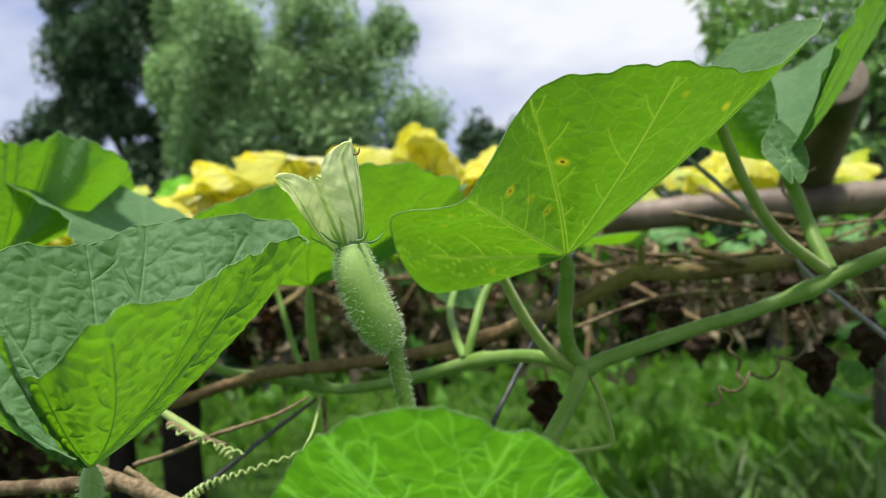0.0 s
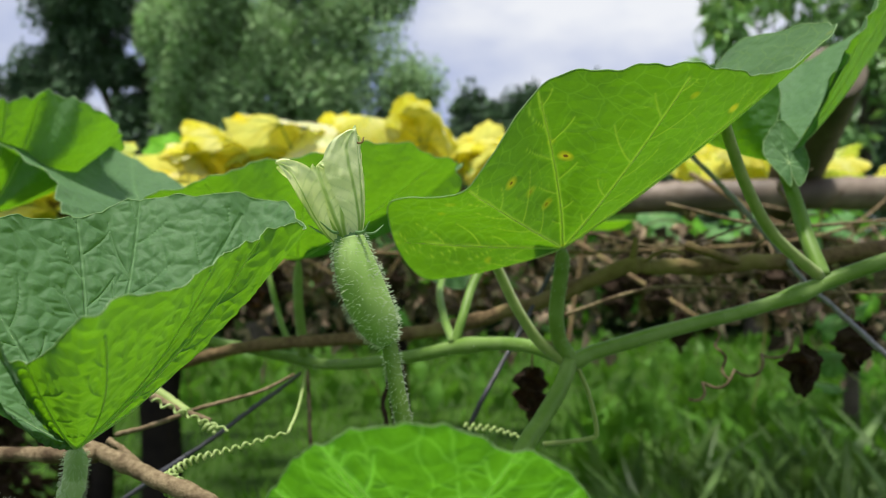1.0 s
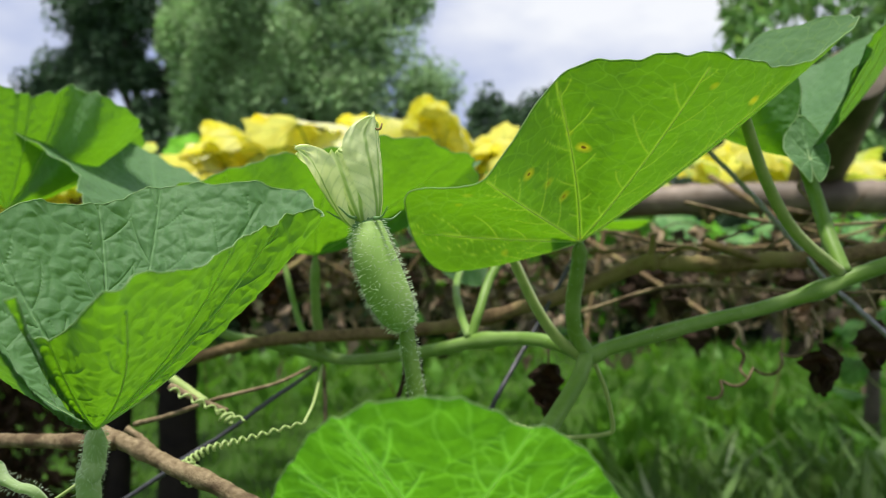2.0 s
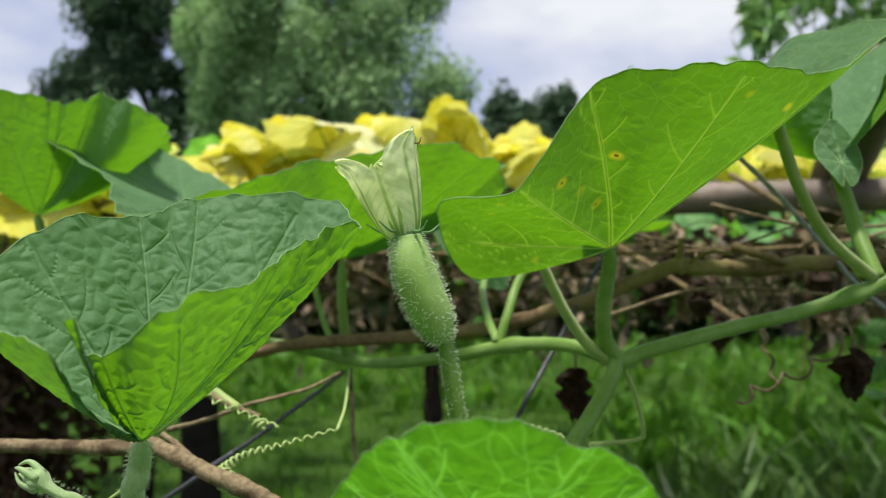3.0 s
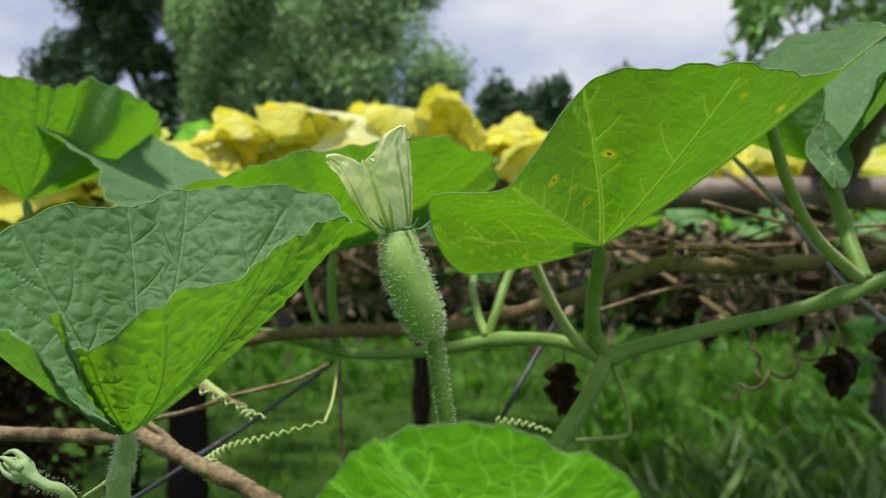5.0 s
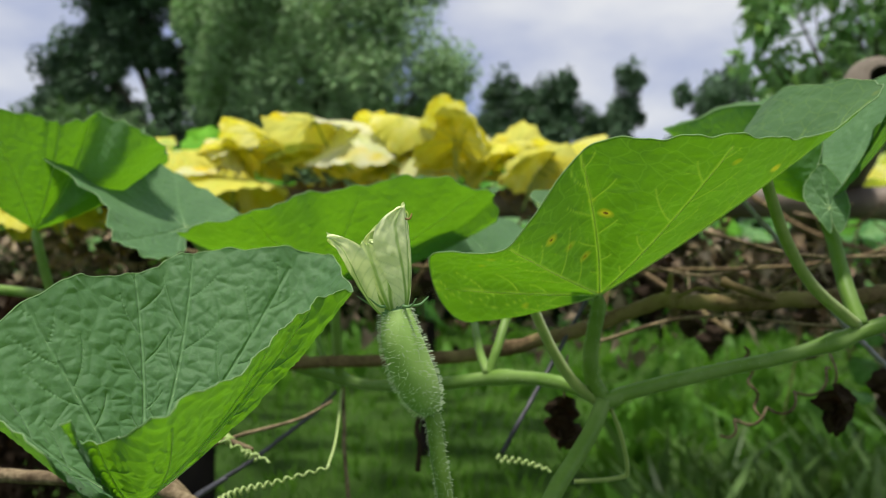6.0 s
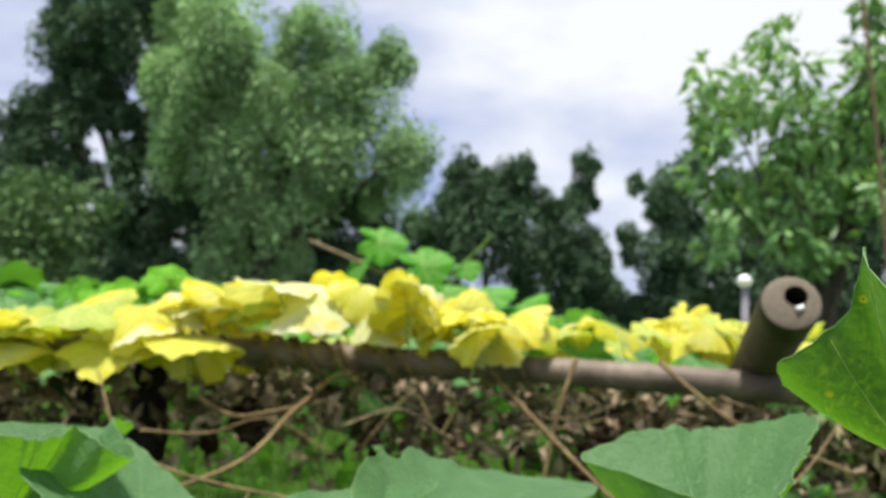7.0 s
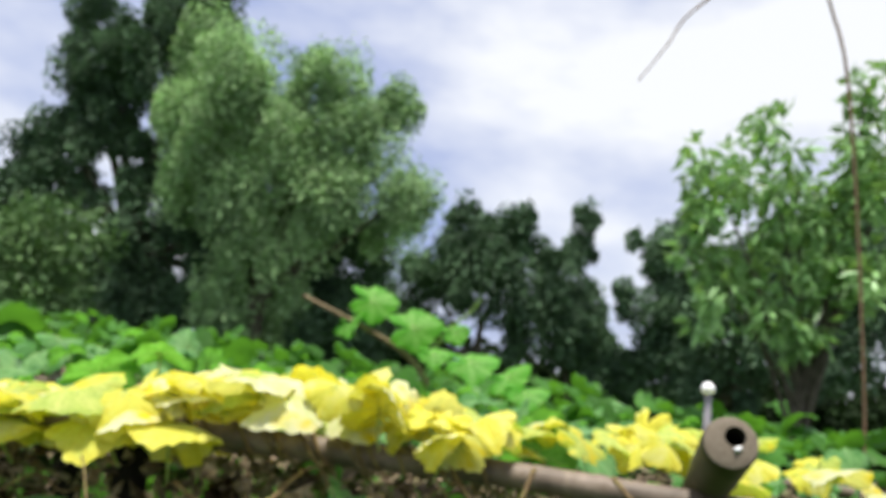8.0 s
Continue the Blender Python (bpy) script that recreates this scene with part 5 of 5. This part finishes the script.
for i in range(110):
    y = rngt.uniform(1.5, 4.0)
    x = rngt.uniform(-0.62 * y, 0.72 * y)
    z, s, spin = 1.42 - abs(rngt.normal(0, 0.10)), rngt.uniform(0.04, 0.11), rngt.uniform(0, 6)
    if i != 10:
        dead_leaf((x, y, z), s, 300 + i, spin, i % 2 == 0)


# dry litter caught under the trellis, and a heap of old stalks beside the post, its shade put into the colour
def scraps(label, n, x_of, y_of, z_of, mat, seed, lean):
    rng = np.random.default_rng(seed)
    y = y_of(rng, n)
    c = np.stack([x_of(rng, n, y), y, z_of(rng, n)], -1)
    ax1 = rng.standard_normal((n, 3))
    ax1[:, 2] -= lean
    ax1 /= np.linalg.norm(ax1, axis=1)[:, None]
    ax2 = np.cross(ax1, rng.standard_normal((n, 3)))
    ax2 /= np.linalg.norm(ax2, axis=1)[:, None]
    l1, l2 = rng.uniform(0.02, 0.09, n)[:, None], rng.uniform(0.004, 0.025, n)[:, None]
    up = np.cross(ax1, ax2)
    v = np.stack([c, c + ax1 * l1 * 0.5 + ax2 * l2 + up * l2, c + ax1 * l1, c + ax1 * l1 * 0.5 - ax2 * l2 + up * l2], 1).reshape(-1, 3)
    k = np.arange(n) * 4
    me = mesh_from("dry_litter", v, np.concatenate([np.stack([k, k + 1, k + 2], -1), np.stack([k, k + 2, k + 3], -1)]), False)
    me.materials.append(mat)
    tagged(new("dry_litter", me), label, "litter", kind="stuff")


scraps("dry brown stalks and leaf scraps caught under the trellis", 7000, lambda r, n, y: r.uniform(-0.75, 0.85, n) * y, lambda r, n: r.uniform(1.72, 3.6, n), lambda r, n: 1.47 - np.abs(r.normal(0, 0.11, n)) - 0.05 * r.random(n), M_LITTER, 9, 0.6)
# near-black scraps carry the shade this heap lies in
scraps("shade-dark heap of old dry stalks and leaves below the trellis", 5000, lambda r, n, y: -0.82 * y + 0.5 * np.abs(r.normal(0, 0.45, n)), lambda r, n: r.uniform(2.0, 2.7, n), lambda r, n: 1.25 * r.random(n) ** 0.8, M_DRY, 10, 0.8)


# ---------------------------------------------------------------- yellow leaves over the pole
def leaf_proto(seed, size, rise, bend, mat, name, label, group, fold=0.0):
    form = [0, 0, 0, 0, size, 0.10, 0.0, 0.04, 0.0, rise, 0.15, 0.0, fold, 0.0, bend, 0.1, 0.0, fold * 0.6, 0.0]
    ob = thing(name, label, "leaf", group)
    b = blade(form, 90, 26, seed, 0.006, 0.0012, 0.03, 0.8, 1.6, 0.004, lobe=0.085)
    bl = part("blade", blade_mesh("blade", b), mat, ob)
    for a in VEIN_ANGLES[:5]:
        i = int(round((a + math.pi) / (2 * math.pi) * 89))
        line = b["pos"][i, 0:20:3] - b["nor"][i, 0:20:3] * 0.0009
        part("vein", tube("vein", line, np.linspace(0.0018, 0.0005, len(line)), 5), M_STEM_Y, bl)
    line = spline([(0, 0, 0), (-0.01, 0.0, -0.06), (-0.05, 0.01, -0.13)], 12)
    part("stalk", tube("stalk", line, 0.003, 7), M_STEM_Y, ob)
    return ob


Y_LABEL, Y_GROUP = "pale yellow withering gourd leaf drooping over the bamboo pole", "yellow leaves over the pole"
protos = [leaf_proto(500 + k, 0.118 + 0.008 * (k % 3), (0.0, -0.2, 0.1, -0.3, -0.1)[k], (-0.55, -0.6, -0.7, -0.4, -0.5)[k], (M_YELLOW, M_YELLOW_DEEP, M_YELLOW_DEEP, M_YELLOW, M_YELGREEN)[k], "yellow_leaf", Y_LABEL, Y_GROUP, (0.2, -0.2, 0.3, 0.1, 0.25)[k]) for k in range(5)]
rngy = np.random.default_rng(5)


def yellow_top(x):
    """Height of the heap of yellow leaves along the pole."""
    return float(np.interp(x, (-1.45, -1.2, -0.8, -0.6, -0.35, -0.06, 0.1, 0.25, 0.45, 0.65, 0.95, 1.5), (1.59, 1.613, 1.66, 1.72, 1.742, 1.735, 1.70, 1.70, 1.715, 1.735, 1.74, 1.62)))


def place(proto, x, y, z, heading, tilt, lean, size):
    return copy_thing(proto, pose(x, y, z, tilt, lean, heading) @ Matrix.Diagonal((size, size, size, 1)))


for i in range(88):
    x = -1.45 + 1.58 * (i + rngy.random()) / 88
    z = yellow_top(x) - 0.045 - abs(rngy.normal(0, 0.045))
    y = rngy.uniform(1.60, 1.95)
    place(protos[i % 5 if i % 5 < 4 or i % 2 else 0], x, y, z, rngy.uniform(215, 325), rngy.normal(0, 18), rngy.normal(24, 17), rngy.uniform(0.6, 1.0))
for i in range(34):
    x = rngy.uniform(0.12, 1.35)
    place(protos[(4, 0, 1, 4, 2, 4)[i % 6]], x, rngy.uniform(1.75, 2.1), yellow_top(x) - 0.055 - abs(rngy.normal(0.0, 0.045)), rngy.uniform(210, 330), rngy.normal(0, 20), rngy.normal(20, 18), rngy.uniform(0.4, 0.72))
for x, z in ((-1.12, 1.49), (-0.84, 1.53), (-0.66, 1.54), (-1.25, 1.48)):
    place(protos[1], x, 1.66, z, rngy.uniform(240, 300), rngy.normal(0, 10), rngy.normal(0, 10), rngy.uniform(0.95, 1.2))

# green leaves farther back on the trellis
V_GROUP = "green leaves on the trellis"
green = [leaf_proto(600 + k, 0.10, (0.1, -0.2, 0.3)[k], (-0.7, -0.6, -0.9)[k], M_VINELEAF, "trellis_leaf", "green gourd leaf lying on the trellis", V_GROUP, (0.2, -0.2, 0.3)[k]) for k in range(3)]
for i in range(150):
    y = 2.1 + 3.2 * rngy.random() ** 1.2
    x = rngy.uniform(-0.62 * y - 0.8, 0.55 * y + 0.6)
    z = 1.50 + 0.03 * rngy.standard_normal() + (0.14 if x < -0.35 * y else 0.0) * rngy.random() + 0.02 * (y - 2)
    place(green[i % 3], x, y, z, rngy.uniform(0, 360), rngy.normal(0, 22), rngy.normal(0, 22), rngy.uniform(0.7, 1.4))
# a second layer hangs under the pole and in the tangle
for i in range(50):
    y = rngy.uniform(1.7, 3.4)
    place(green[i % 3], rngy.uniform(-0.65 * y, 0.75 * y), y, 1.39 + rngy.normal(0, 0.07), rngy.uniform(0, 360), rngy.normal(0, 25), rngy.normal(0, 25), rngy.uniform(0.35, 0.8))
for i in range(34):
    y = rngy.uniform(1.9, 3.0)
    spot = (rngy.uniform(0.42, 0.72) * y, y, rngy.uniform(0.85, 1.38), rngy.uniform(0, 360), rngy.normal(0, 30), rngy.normal(0, 30), rngy.uniform(0.4, 0.75))
    if i not in (1, 4, 6, 7, 8, 13, 15, 18, 22, 25, 30, 33):
        place(green[i % 3], *spot)
far_b = blade([0, 0, 0, 0, 0.11, 0.1, 0, 0.04, 0, 0.1, 0.15, 0, 0.2, 0, -0.7, 0.1, 0, 0.1, 0], 22, 6, 640, 0.02, 0.0, 0.05)
far_p = far_b["pos"].reshape(-1, 3)
far_i = np.arange(22 * 6).reshape(22, 6)
far_f = np.stack([far_i[:-1, :-1], far_i[:-1, 1:], far_i[1:, 1:], far_i[1:, :-1]], -1).reshape(-1, 4)
far_v, far_faces = [], []
for i in range(430):
    if i < 330:
        y = rngy.uniform(3.6, 7.5)
        q = pose(rngy.uniform(-0.75 * y, 0.6 * y), y, 1.52 + rngy.normal(0, 0.05) + 0.018 * (y - 3.6) + (0.09 * rngy.random() if i % 2 else 0), rngy.normal(0, 25), rngy.normal(0, 25), rngy.uniform(0, 360))
        s = rngy.uniform(0.7, 1.4)
    else:
        y = rngy.uniform(2.2, 5.5)
        q = pose(rngy.uniform(-0.75 * y, 0.75 * y), y, 1.36 - abs(rngy.normal(0, 0.09)), rngy.normal(0, 35), rngy.normal(0, 35), rngy.uniform(0, 360))
        s = rngy.uniform(0.3, 0.7)
    r3 = np.array(q.to_3x3())
    far_faces.append(far_f + len(far_v) * len(far_p))
    far_v.append(far_p @ r3.T * s + np.array(q.translation))
me = mesh_from("vine_foliage", np.vstack(far_v), np.vstack(far_faces))
me.materials.append(M_VINEFAR)
tagged(new("vine_foliage", me), "dense green gourd foliage farther along the trellis", "foliage", kind="stuff")
# fresh shoot that stands above the rest
fresh = leaf_proto(700, 0.10, 0.1, -0.4, M_BRIGHT, "shoot_leaf", "fresh bright green leaf on a shoot above the trellis", "leaves of the fresh shoot", 0.2)
for x, y, z, s, tl in ((-0.59, 4.4, 2.08, 1.5, 60), (-0.70, 4.4, 1.93, 1.25, 50), (-0.302, 4.3, 1.94, 1.6, 60), (-0.042, 4.4, 1.95, 0.9, 45), (0.073, 4.0, 1.784, 1.5, 35), (0.301, 4.0, 1.722, 1.3, 35), (0.40, 3.9, 1.66, 1.2, 30), (-0.15, 4.2, 1.80, 1.0, 40)):
    place(fresh, x, y, z, rngy.uniform(-40, 40), tl, rngy.normal(0, 10), s)
rod("leaning_stick", "bare dry stick leaning out of the far vines", "stick", [(-1.02, 4.4, 2.055), (-0.365, 4.4, 1.8), (-0.1, 4.35, 1.55)], np.linspace(0.014, 0.022, 30), M_TWIG, "", 61, 30)
rod("climbing_shoot", "thin green climbing shoot above the trellis", "vine", [(-0.2, 4.35, 1.6), (-0.12, 4.4, 1.9), (0.05, 4.4, 2.1), (0.1, 4.4, 2.18)], 0.008, M_STEM, "", 62, 30)
for k in protos + green + [fresh]:
    k.location = (rngy.uniform(-1.2, -0.4), rngy.uniform(1.9, 2.6), 1.54)

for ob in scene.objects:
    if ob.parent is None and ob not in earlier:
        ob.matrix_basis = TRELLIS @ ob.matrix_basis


# ---------------------------------------------------------------- ground
def build_ground():
    n = 90
    g = np.sinh(np.linspace(-1, 1, n) * 6.2) / math.sinh(6.2) * 1200
    xx, yy = np.meshgrid(g, g + 6)
    zz = 0.04 * np.sin(xx * 0.9 + 1) * np.cos(yy * 0.7) * np.exp(-((np.hypot(xx, yy) / 40) ** 2))
    idx = np.arange(n * n).reshape(n, n)
    faces = np.stack([idx[:-1, :-1], idx[:-1, 1:], idx[1:, 1:], idx[1:, :-1]], -1).reshape(-1, 4)
    me = mesh_from("ground", np.stack([xx, yy, zz], -1).reshape(-1, 3), faces)
    me.materials.append(M_GROUND)
    tagged(new("ground", me), "short green grass over damp soil", "ground", kind="structure")


build_ground()


def blades_stuff(name, label, count, box, hgt, width, mat, seed, broad=False):
    rng = np.random.default_rng(seed)
    x = rng.uniform(box[0], box[1], count)
    y = box[2] + (box[3] - box[2]) * rng.random(count) ** 1.25
    h = rng.uniform(*hgt, count)
    a = rng.uniform(0, 6.28, count)
    w = width * rng.uniform(0.6, 1.4, count)
    lean = rng.normal(0, 0.45, (count, 2)) * h[:, None]
    b = np.stack([x, y, 0 * x], -1)
    sd = np.stack([np.cos(a) * w, np.sin(a) * w, 0 * a], -1)
    mid = b + np.stack([lean[:, 0] * 0.35, lean[:, 1] * 0.35, h * 0.55], -1)
    tip = b + np.stack([lean[:, 0], lean[:, 1], h], -1)
    verts = np.stack([b - sd * (0.3 if broad else 1), b + sd * (0.3 if broad else 1), mid + sd * (1.6 if broad else 0.8), tip, mid - sd * (1.6 if broad else 0.8)], 1).reshape(-1, 3)
    i = np.arange(count) * 5
    faces = np.concatenate([np.stack([i, i + 1, i + 2, i + 4], -1)])
    tri = np.stack([i + 4, i + 2, i + 3], -1)
    me = mesh_from(name, verts, [*map(tuple, faces), *map(tuple, tri)], False)
    me.materials.append(mat)
    tagged(new(name, me), label, "grass", kind="stuff")


blades_stuff("grass", "thick short green grass", 22000, (-7, 8, 2.2, 16), (0.05, 0.16), 0.010, M_GRASS, 1)
blades_stuff("grass", "thick short green grass", 14000, (-5, 5, -5, 2.2), (0.04, 0.12), 0.010, M_GRASS, 6)
blades_stuff("weeds", "low broad-leaved green weeds in the grass", 1000, (0.5, 5.5, 3.2, 7), (0.10, 0.34), 0.040, M_WEED, 2, True)
blades_stuff("weeds", "tall dark broad-leaved weeds below the trellis", 900, (0.6, 3.0, 2.6, 4.4), (0.18, 0.6), 0.020, M_WEED_DARK, 8, True)
blades_stuff("weeds", "low broad-leaved green weeds in the grass", 700, (-6, 6, 7, 15), (0.12, 0.38), 0.05, M_WEED, 3, True)


# ---------------------------------------------------------------- trees
def crown_mesh(name, blobs, density, leaf_len, leaf_wid, seed, droop=0.5, fill=0.3, clump=0.42, drape=0.8):
    """Leaves scattered over and through rounded masses, with gaps and ragged outlines."""
    rng = np.random.default_rng(seed)
    cs, outs = [], []
    for x, y, z, r in blobs:
        n = int(density * r * r)
        k = max(5, int(15 * r ** 0.9))
        d = rng.standard_normal((k, 3))
        d /= np.linalg.norm(d, axis=1)[:, None]
        hub = np.array((x, y, z)) + d * r * rng.uniform(0.6, 1.08, k)[:, None] * np.array((1, 0.8, 0.95))
        size = clump * (0.5 + 0.5 * min(1.0, r)) * rng.uniform(0.5, 1.25, k)
        pick = rng.integers(0, k, n)
        sp = rng.standard_normal((n, 3))
        sp /= np.linalg.norm(sp, axis=1)[:, None]
        sp *= rng.random(n)[:, None] ** 0.45
        p = hub[pick] + sp * size[pick][:, None] * np.array((1, 1, 1.15))
        p[:, 2] -= drape * size[pick] * rng.random(n) ** 2
        inner = rng.random(n) < fill
        di = rng.standard_normal((n, 3))
        di /= np.linalg.norm(di, axis=1)[:, None]
        p = np.where(inner[:, None], np.array((x, y, z)) + di * (r * 0.8 * rng.random(n) ** 0.4)[:, None], p)
        cs.append(p)
        outs.append(sp + 0.3 * d[pick])
    c, o = np.vstack(cs), np.vstack(outs)
    n = len(c)
    axis = o + rng.normal(0, 0.7, (n, 3))
    axis[:, 2] -= droop
    axis /= np.linalg.norm(axis, axis=1)[:, None]
    side = np.cross(axis, rng.standard_normal((n, 3)))
    side /= np.linalg.norm(side, axis=1)[:, None]
    ln = leaf_len * rng.uniform(0.6, 1.3, n)[:, None]
    wd = leaf_wid * rng.uniform(0.6, 1.3, n)[:, None]
    nrm = np.cross(axis, side)
    v = np.stack([c, c + axis * ln * 0.5 + side * wd + nrm * wd * 0.4, c + axis * ln, c + axis * ln * 0.5 - side * wd + nrm * wd * 0.4], 1).reshape(-1, 3)
    i = np.arange(n) * 4
    return mesh_from(name, v, np.concatenate([np.stack([i, i + 1, i + 2], -1), np.stack([i, i + 2, i + 3], -1)]), False)


def build_tree(label, foot, blobs, density, leaf, mat, seed, trunk_r=0.2, droop=0.5, name="tree", fork=0.4, fill=0.3, clump=0.42, drape=0.8):
    ob = thing(name, label, "tree", at=foot)
    f = np.array(foot)
    rel = [(x - f[0], y - f[1], z - f[2], r) for x, y, z, r in blobs]
    part("crown", crown_mesh("crown", rel, density, leaf[0], leaf[1], seed, droop, fill, clump, drape), mat, ob)
    top = max(rel, key=lambda b: b[2])
    mid = np.mean([b[:3] for b in rel], axis=0)
    split = np.array((mid[0] * 0.5, mid[1] * 0.5, top[2] * fork))
    line = spline([(0, 0, -0.1), tuple(split * 0.5 + (trunk_r * 0.5, 0, 0)), tuple(split), (top[0], top[1], top[2])], 36)
    part("trunk", tube("trunk", line, np.linspace(trunk_r, trunk_r * 0.15, 36), 10, rough=0.05, seed=seed), M_BARK, ob)
    rng = np.random.default_rng(seed)
    for b in rel:
        if b is top:
            continue
        e = np.array(b[:3])
        k = split + (e - split) * 0.5 + rng.normal(0, 0.12, 3) * b[3]
        part("limb", tube("limb", spline([split * rng.uniform(0.7, 1.0), k, e], 14), np.linspace(trunk_r * 0.35, trunk_r * 0.06, 14), 7, rough=0.05, seed=seed), M_BARK, ob)
    return ob


DARK = [(-7.17, 14.2, 7.48, 1.25), (-6.1, 14.2, 5.8, 1.35), (-8.3, 14.2, 5.9, 0.7), (-6.7, 14.2, 3.9, 1.6), (-8.5, 14.2, 4.5, 0.45), (-7.6, 14.2, 2.4, 1.3), (-6.75, 14.2, 9.0, 1.4), (-4.4, 14.2, 3.4, 1.5), (-2.9, 14.2, 3.9, 1.0), (-8.5, 14.2, 7.1, 0.8), (-8.9, 14.2, 3.3, 0.8), (-9.4, 14.2, 4.5, 0.6), (-9.9, 14.2, 2.7, 0.9), (-8.8, 14.2, 6.6, 0.55), (-8.7, 14.2, 8.3, 0.6), (-9.1, 14.2, 5.4, 0.5), (-5.3, 14.2, 2.2, 1.4), (-3.2, 14.2, 2.2, 1.3), (-9.6, 14.2, 5.0, 0.6), (-10.0, 14.2, 3.8, 0.7), (-9.3, 14.2, 5.9, 0.45)]
LIGHT = [(-4.97, 13.0, 6.92, 1.35), (-5.0, 13.0, 5.45, 1.35), (-4.09, 13.0, 4.97, 1.15), (-3.45, 13.0, 7.0, 0.66), (-2.36, 13.0, 4.76, 0.95), (-1.9, 13.0, 6.65, 0.42), (-4.1, 13.0, 3.7, 0.75), (-1.53, 13.0, 4.92, 0.42), (-3.0, 13.0, 5.9, 0.7), (-4.2, 13.3, 2.5, 0.95)]
build_tree("tall dark green tree with gaps that show the sky", (-6.9, 14.4, 0), DARK, 11000, (0.10, 0.036), M_CROWN_D, 1, 0.30, 0.6, fill=0.10, clump=0.40, drape=0.7)
build_tree("tall grey green tree with drooping fine foliage", (-4.6, 13.2, 0), LIGHT, 14000, (0.095, 0.030), M_CROWN_L, 7, 0.26, 0.9, fill=0.07, clump=0.45, drape=1.5)
build_tree("low rounded green bush in front of the tall trees", (-6.3, 9.2, 0), [(-5.84, 9.0, 2.66, 0.92), (-5.87, 9.0, 1.92, 0.71), (-6.83, 9.0, 2.22, 0.99), (-6.2, 9.0, 1.1, 0.9)], 2400, (0.15, 0.035), M_BUSH, 2, 0.08, 0.5, "bush")
build_tree("dark green tree standing far behind the trellis", (0.4, 16.2, 0), [(-0.41, 16.0, 4.7, 0.75), (0.69, 16.0, 5.16, 0.44), (0.29, 16.0, 3.73, 1.37), (-1.22, 16.0, 3.75, 0.75), (-2.3, 16.0, 2.5, 1.0)], 7000, (0.12, 0.040), M_CROWN_D, 3, 0.16, 0.5, clump=0.30)
build_tree("dark green slender tree standing far behind the trellis", (1.9, 16.2, 0), [(2.07, 16.0, 5.25, 0.37), (1.65, 16.0, 3.83, 0.75), (1.95, 16.0, 4.6, 0.40), (1.82, 16.0, 2.84, 1.12), (2.8, 16.0, 2.0, 0.9)], 7000, (0.12, 0.040), M_CROWN_D, 4, 0.12, 0.5, clump=0.28)
RIGHT = [(1.89, 6.0, 3.8, 0.29), (2.37, 6.0, 4.03, 0.29), (2.65, 6.0, 3.7, 0.43), (2.23, 6.0, 3.38, 0.48), (1.87, 6.0, 3.01, 0.24), (2.93, 6.0, 3.42, 0.43), (2.56, 6.0, 2.91, 0.52), (3.21, 6.0, 3.84, 0.38), (3.11, 6.0, 2.86, 0.43), (2.06, 6.0, 2.69, 0.33), (3.22, 6.0, 4.65, 0.24), (3.58, 6.0, 3.47, 0.57), (3.62, 6.1, 4.25, 0.42), (3.85, 6.1, 4.85, 0.40), (3.0, 6.2, 3.25, 0.40)]
build_tree("broad-leaved light green tree with glossy hanging leaves", (2.9, 6.4, 0), RIGHT, 1500, (0.17, 0.032), M_CROWN_R, 5, 0.07, 0.9, fill=0.12, clump=0.20, drape=0.8)
build_tree("dark green tree behind the broad-leaved one", (5.0, 15.3, 0), [(3.82, 15.0, 4.57, 0.82), (3.4, 15.0, 3.36, 0.7), (5.11, 15.0, 3.03, 1.52), (7.11, 15.0, 3.18, 1.17), (3.77, 15.0, 2.47, 0.7), (6.2, 15.0, 4.6, 1.2), (7.8, 15.0, 5.0, 1.3)], 5500, (0.13, 0.040), M_CROWN_D, 6, 0.2, 0.5, clump=0.32)
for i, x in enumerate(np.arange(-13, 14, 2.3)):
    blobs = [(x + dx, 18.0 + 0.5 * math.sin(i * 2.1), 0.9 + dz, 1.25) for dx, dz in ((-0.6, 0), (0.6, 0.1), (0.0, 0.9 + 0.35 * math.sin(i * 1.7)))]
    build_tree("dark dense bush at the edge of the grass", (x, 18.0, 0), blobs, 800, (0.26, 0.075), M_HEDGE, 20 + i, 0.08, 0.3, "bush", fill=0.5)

rod("hanging_cord", "thin brown cord hanging from a branch", "cord", [(2.1, 4.5, 4.9), (2.23, 4.5, 4.5), (2.34, 4.5, 4.065), (2.43, 4.5, 3.144), (2.51, 4.5, 1.92), (2.52, 4.5, 1.3)], 0.010, M_CORD, "hanging cords", 71, 50)
rod("hanging_cord", "thin broken cord high against the sky", "cord", [(2.1, 4.5, 4.88), (1.7, 4.5, 4.75), (1.29, 4.5, 4.4), (1.14, 4.5, 4.14), (0.97, 4.5, 3.88)], np.linspace(0.012, 0.004, 40), M_CORD, "hanging cords", 72, 40)
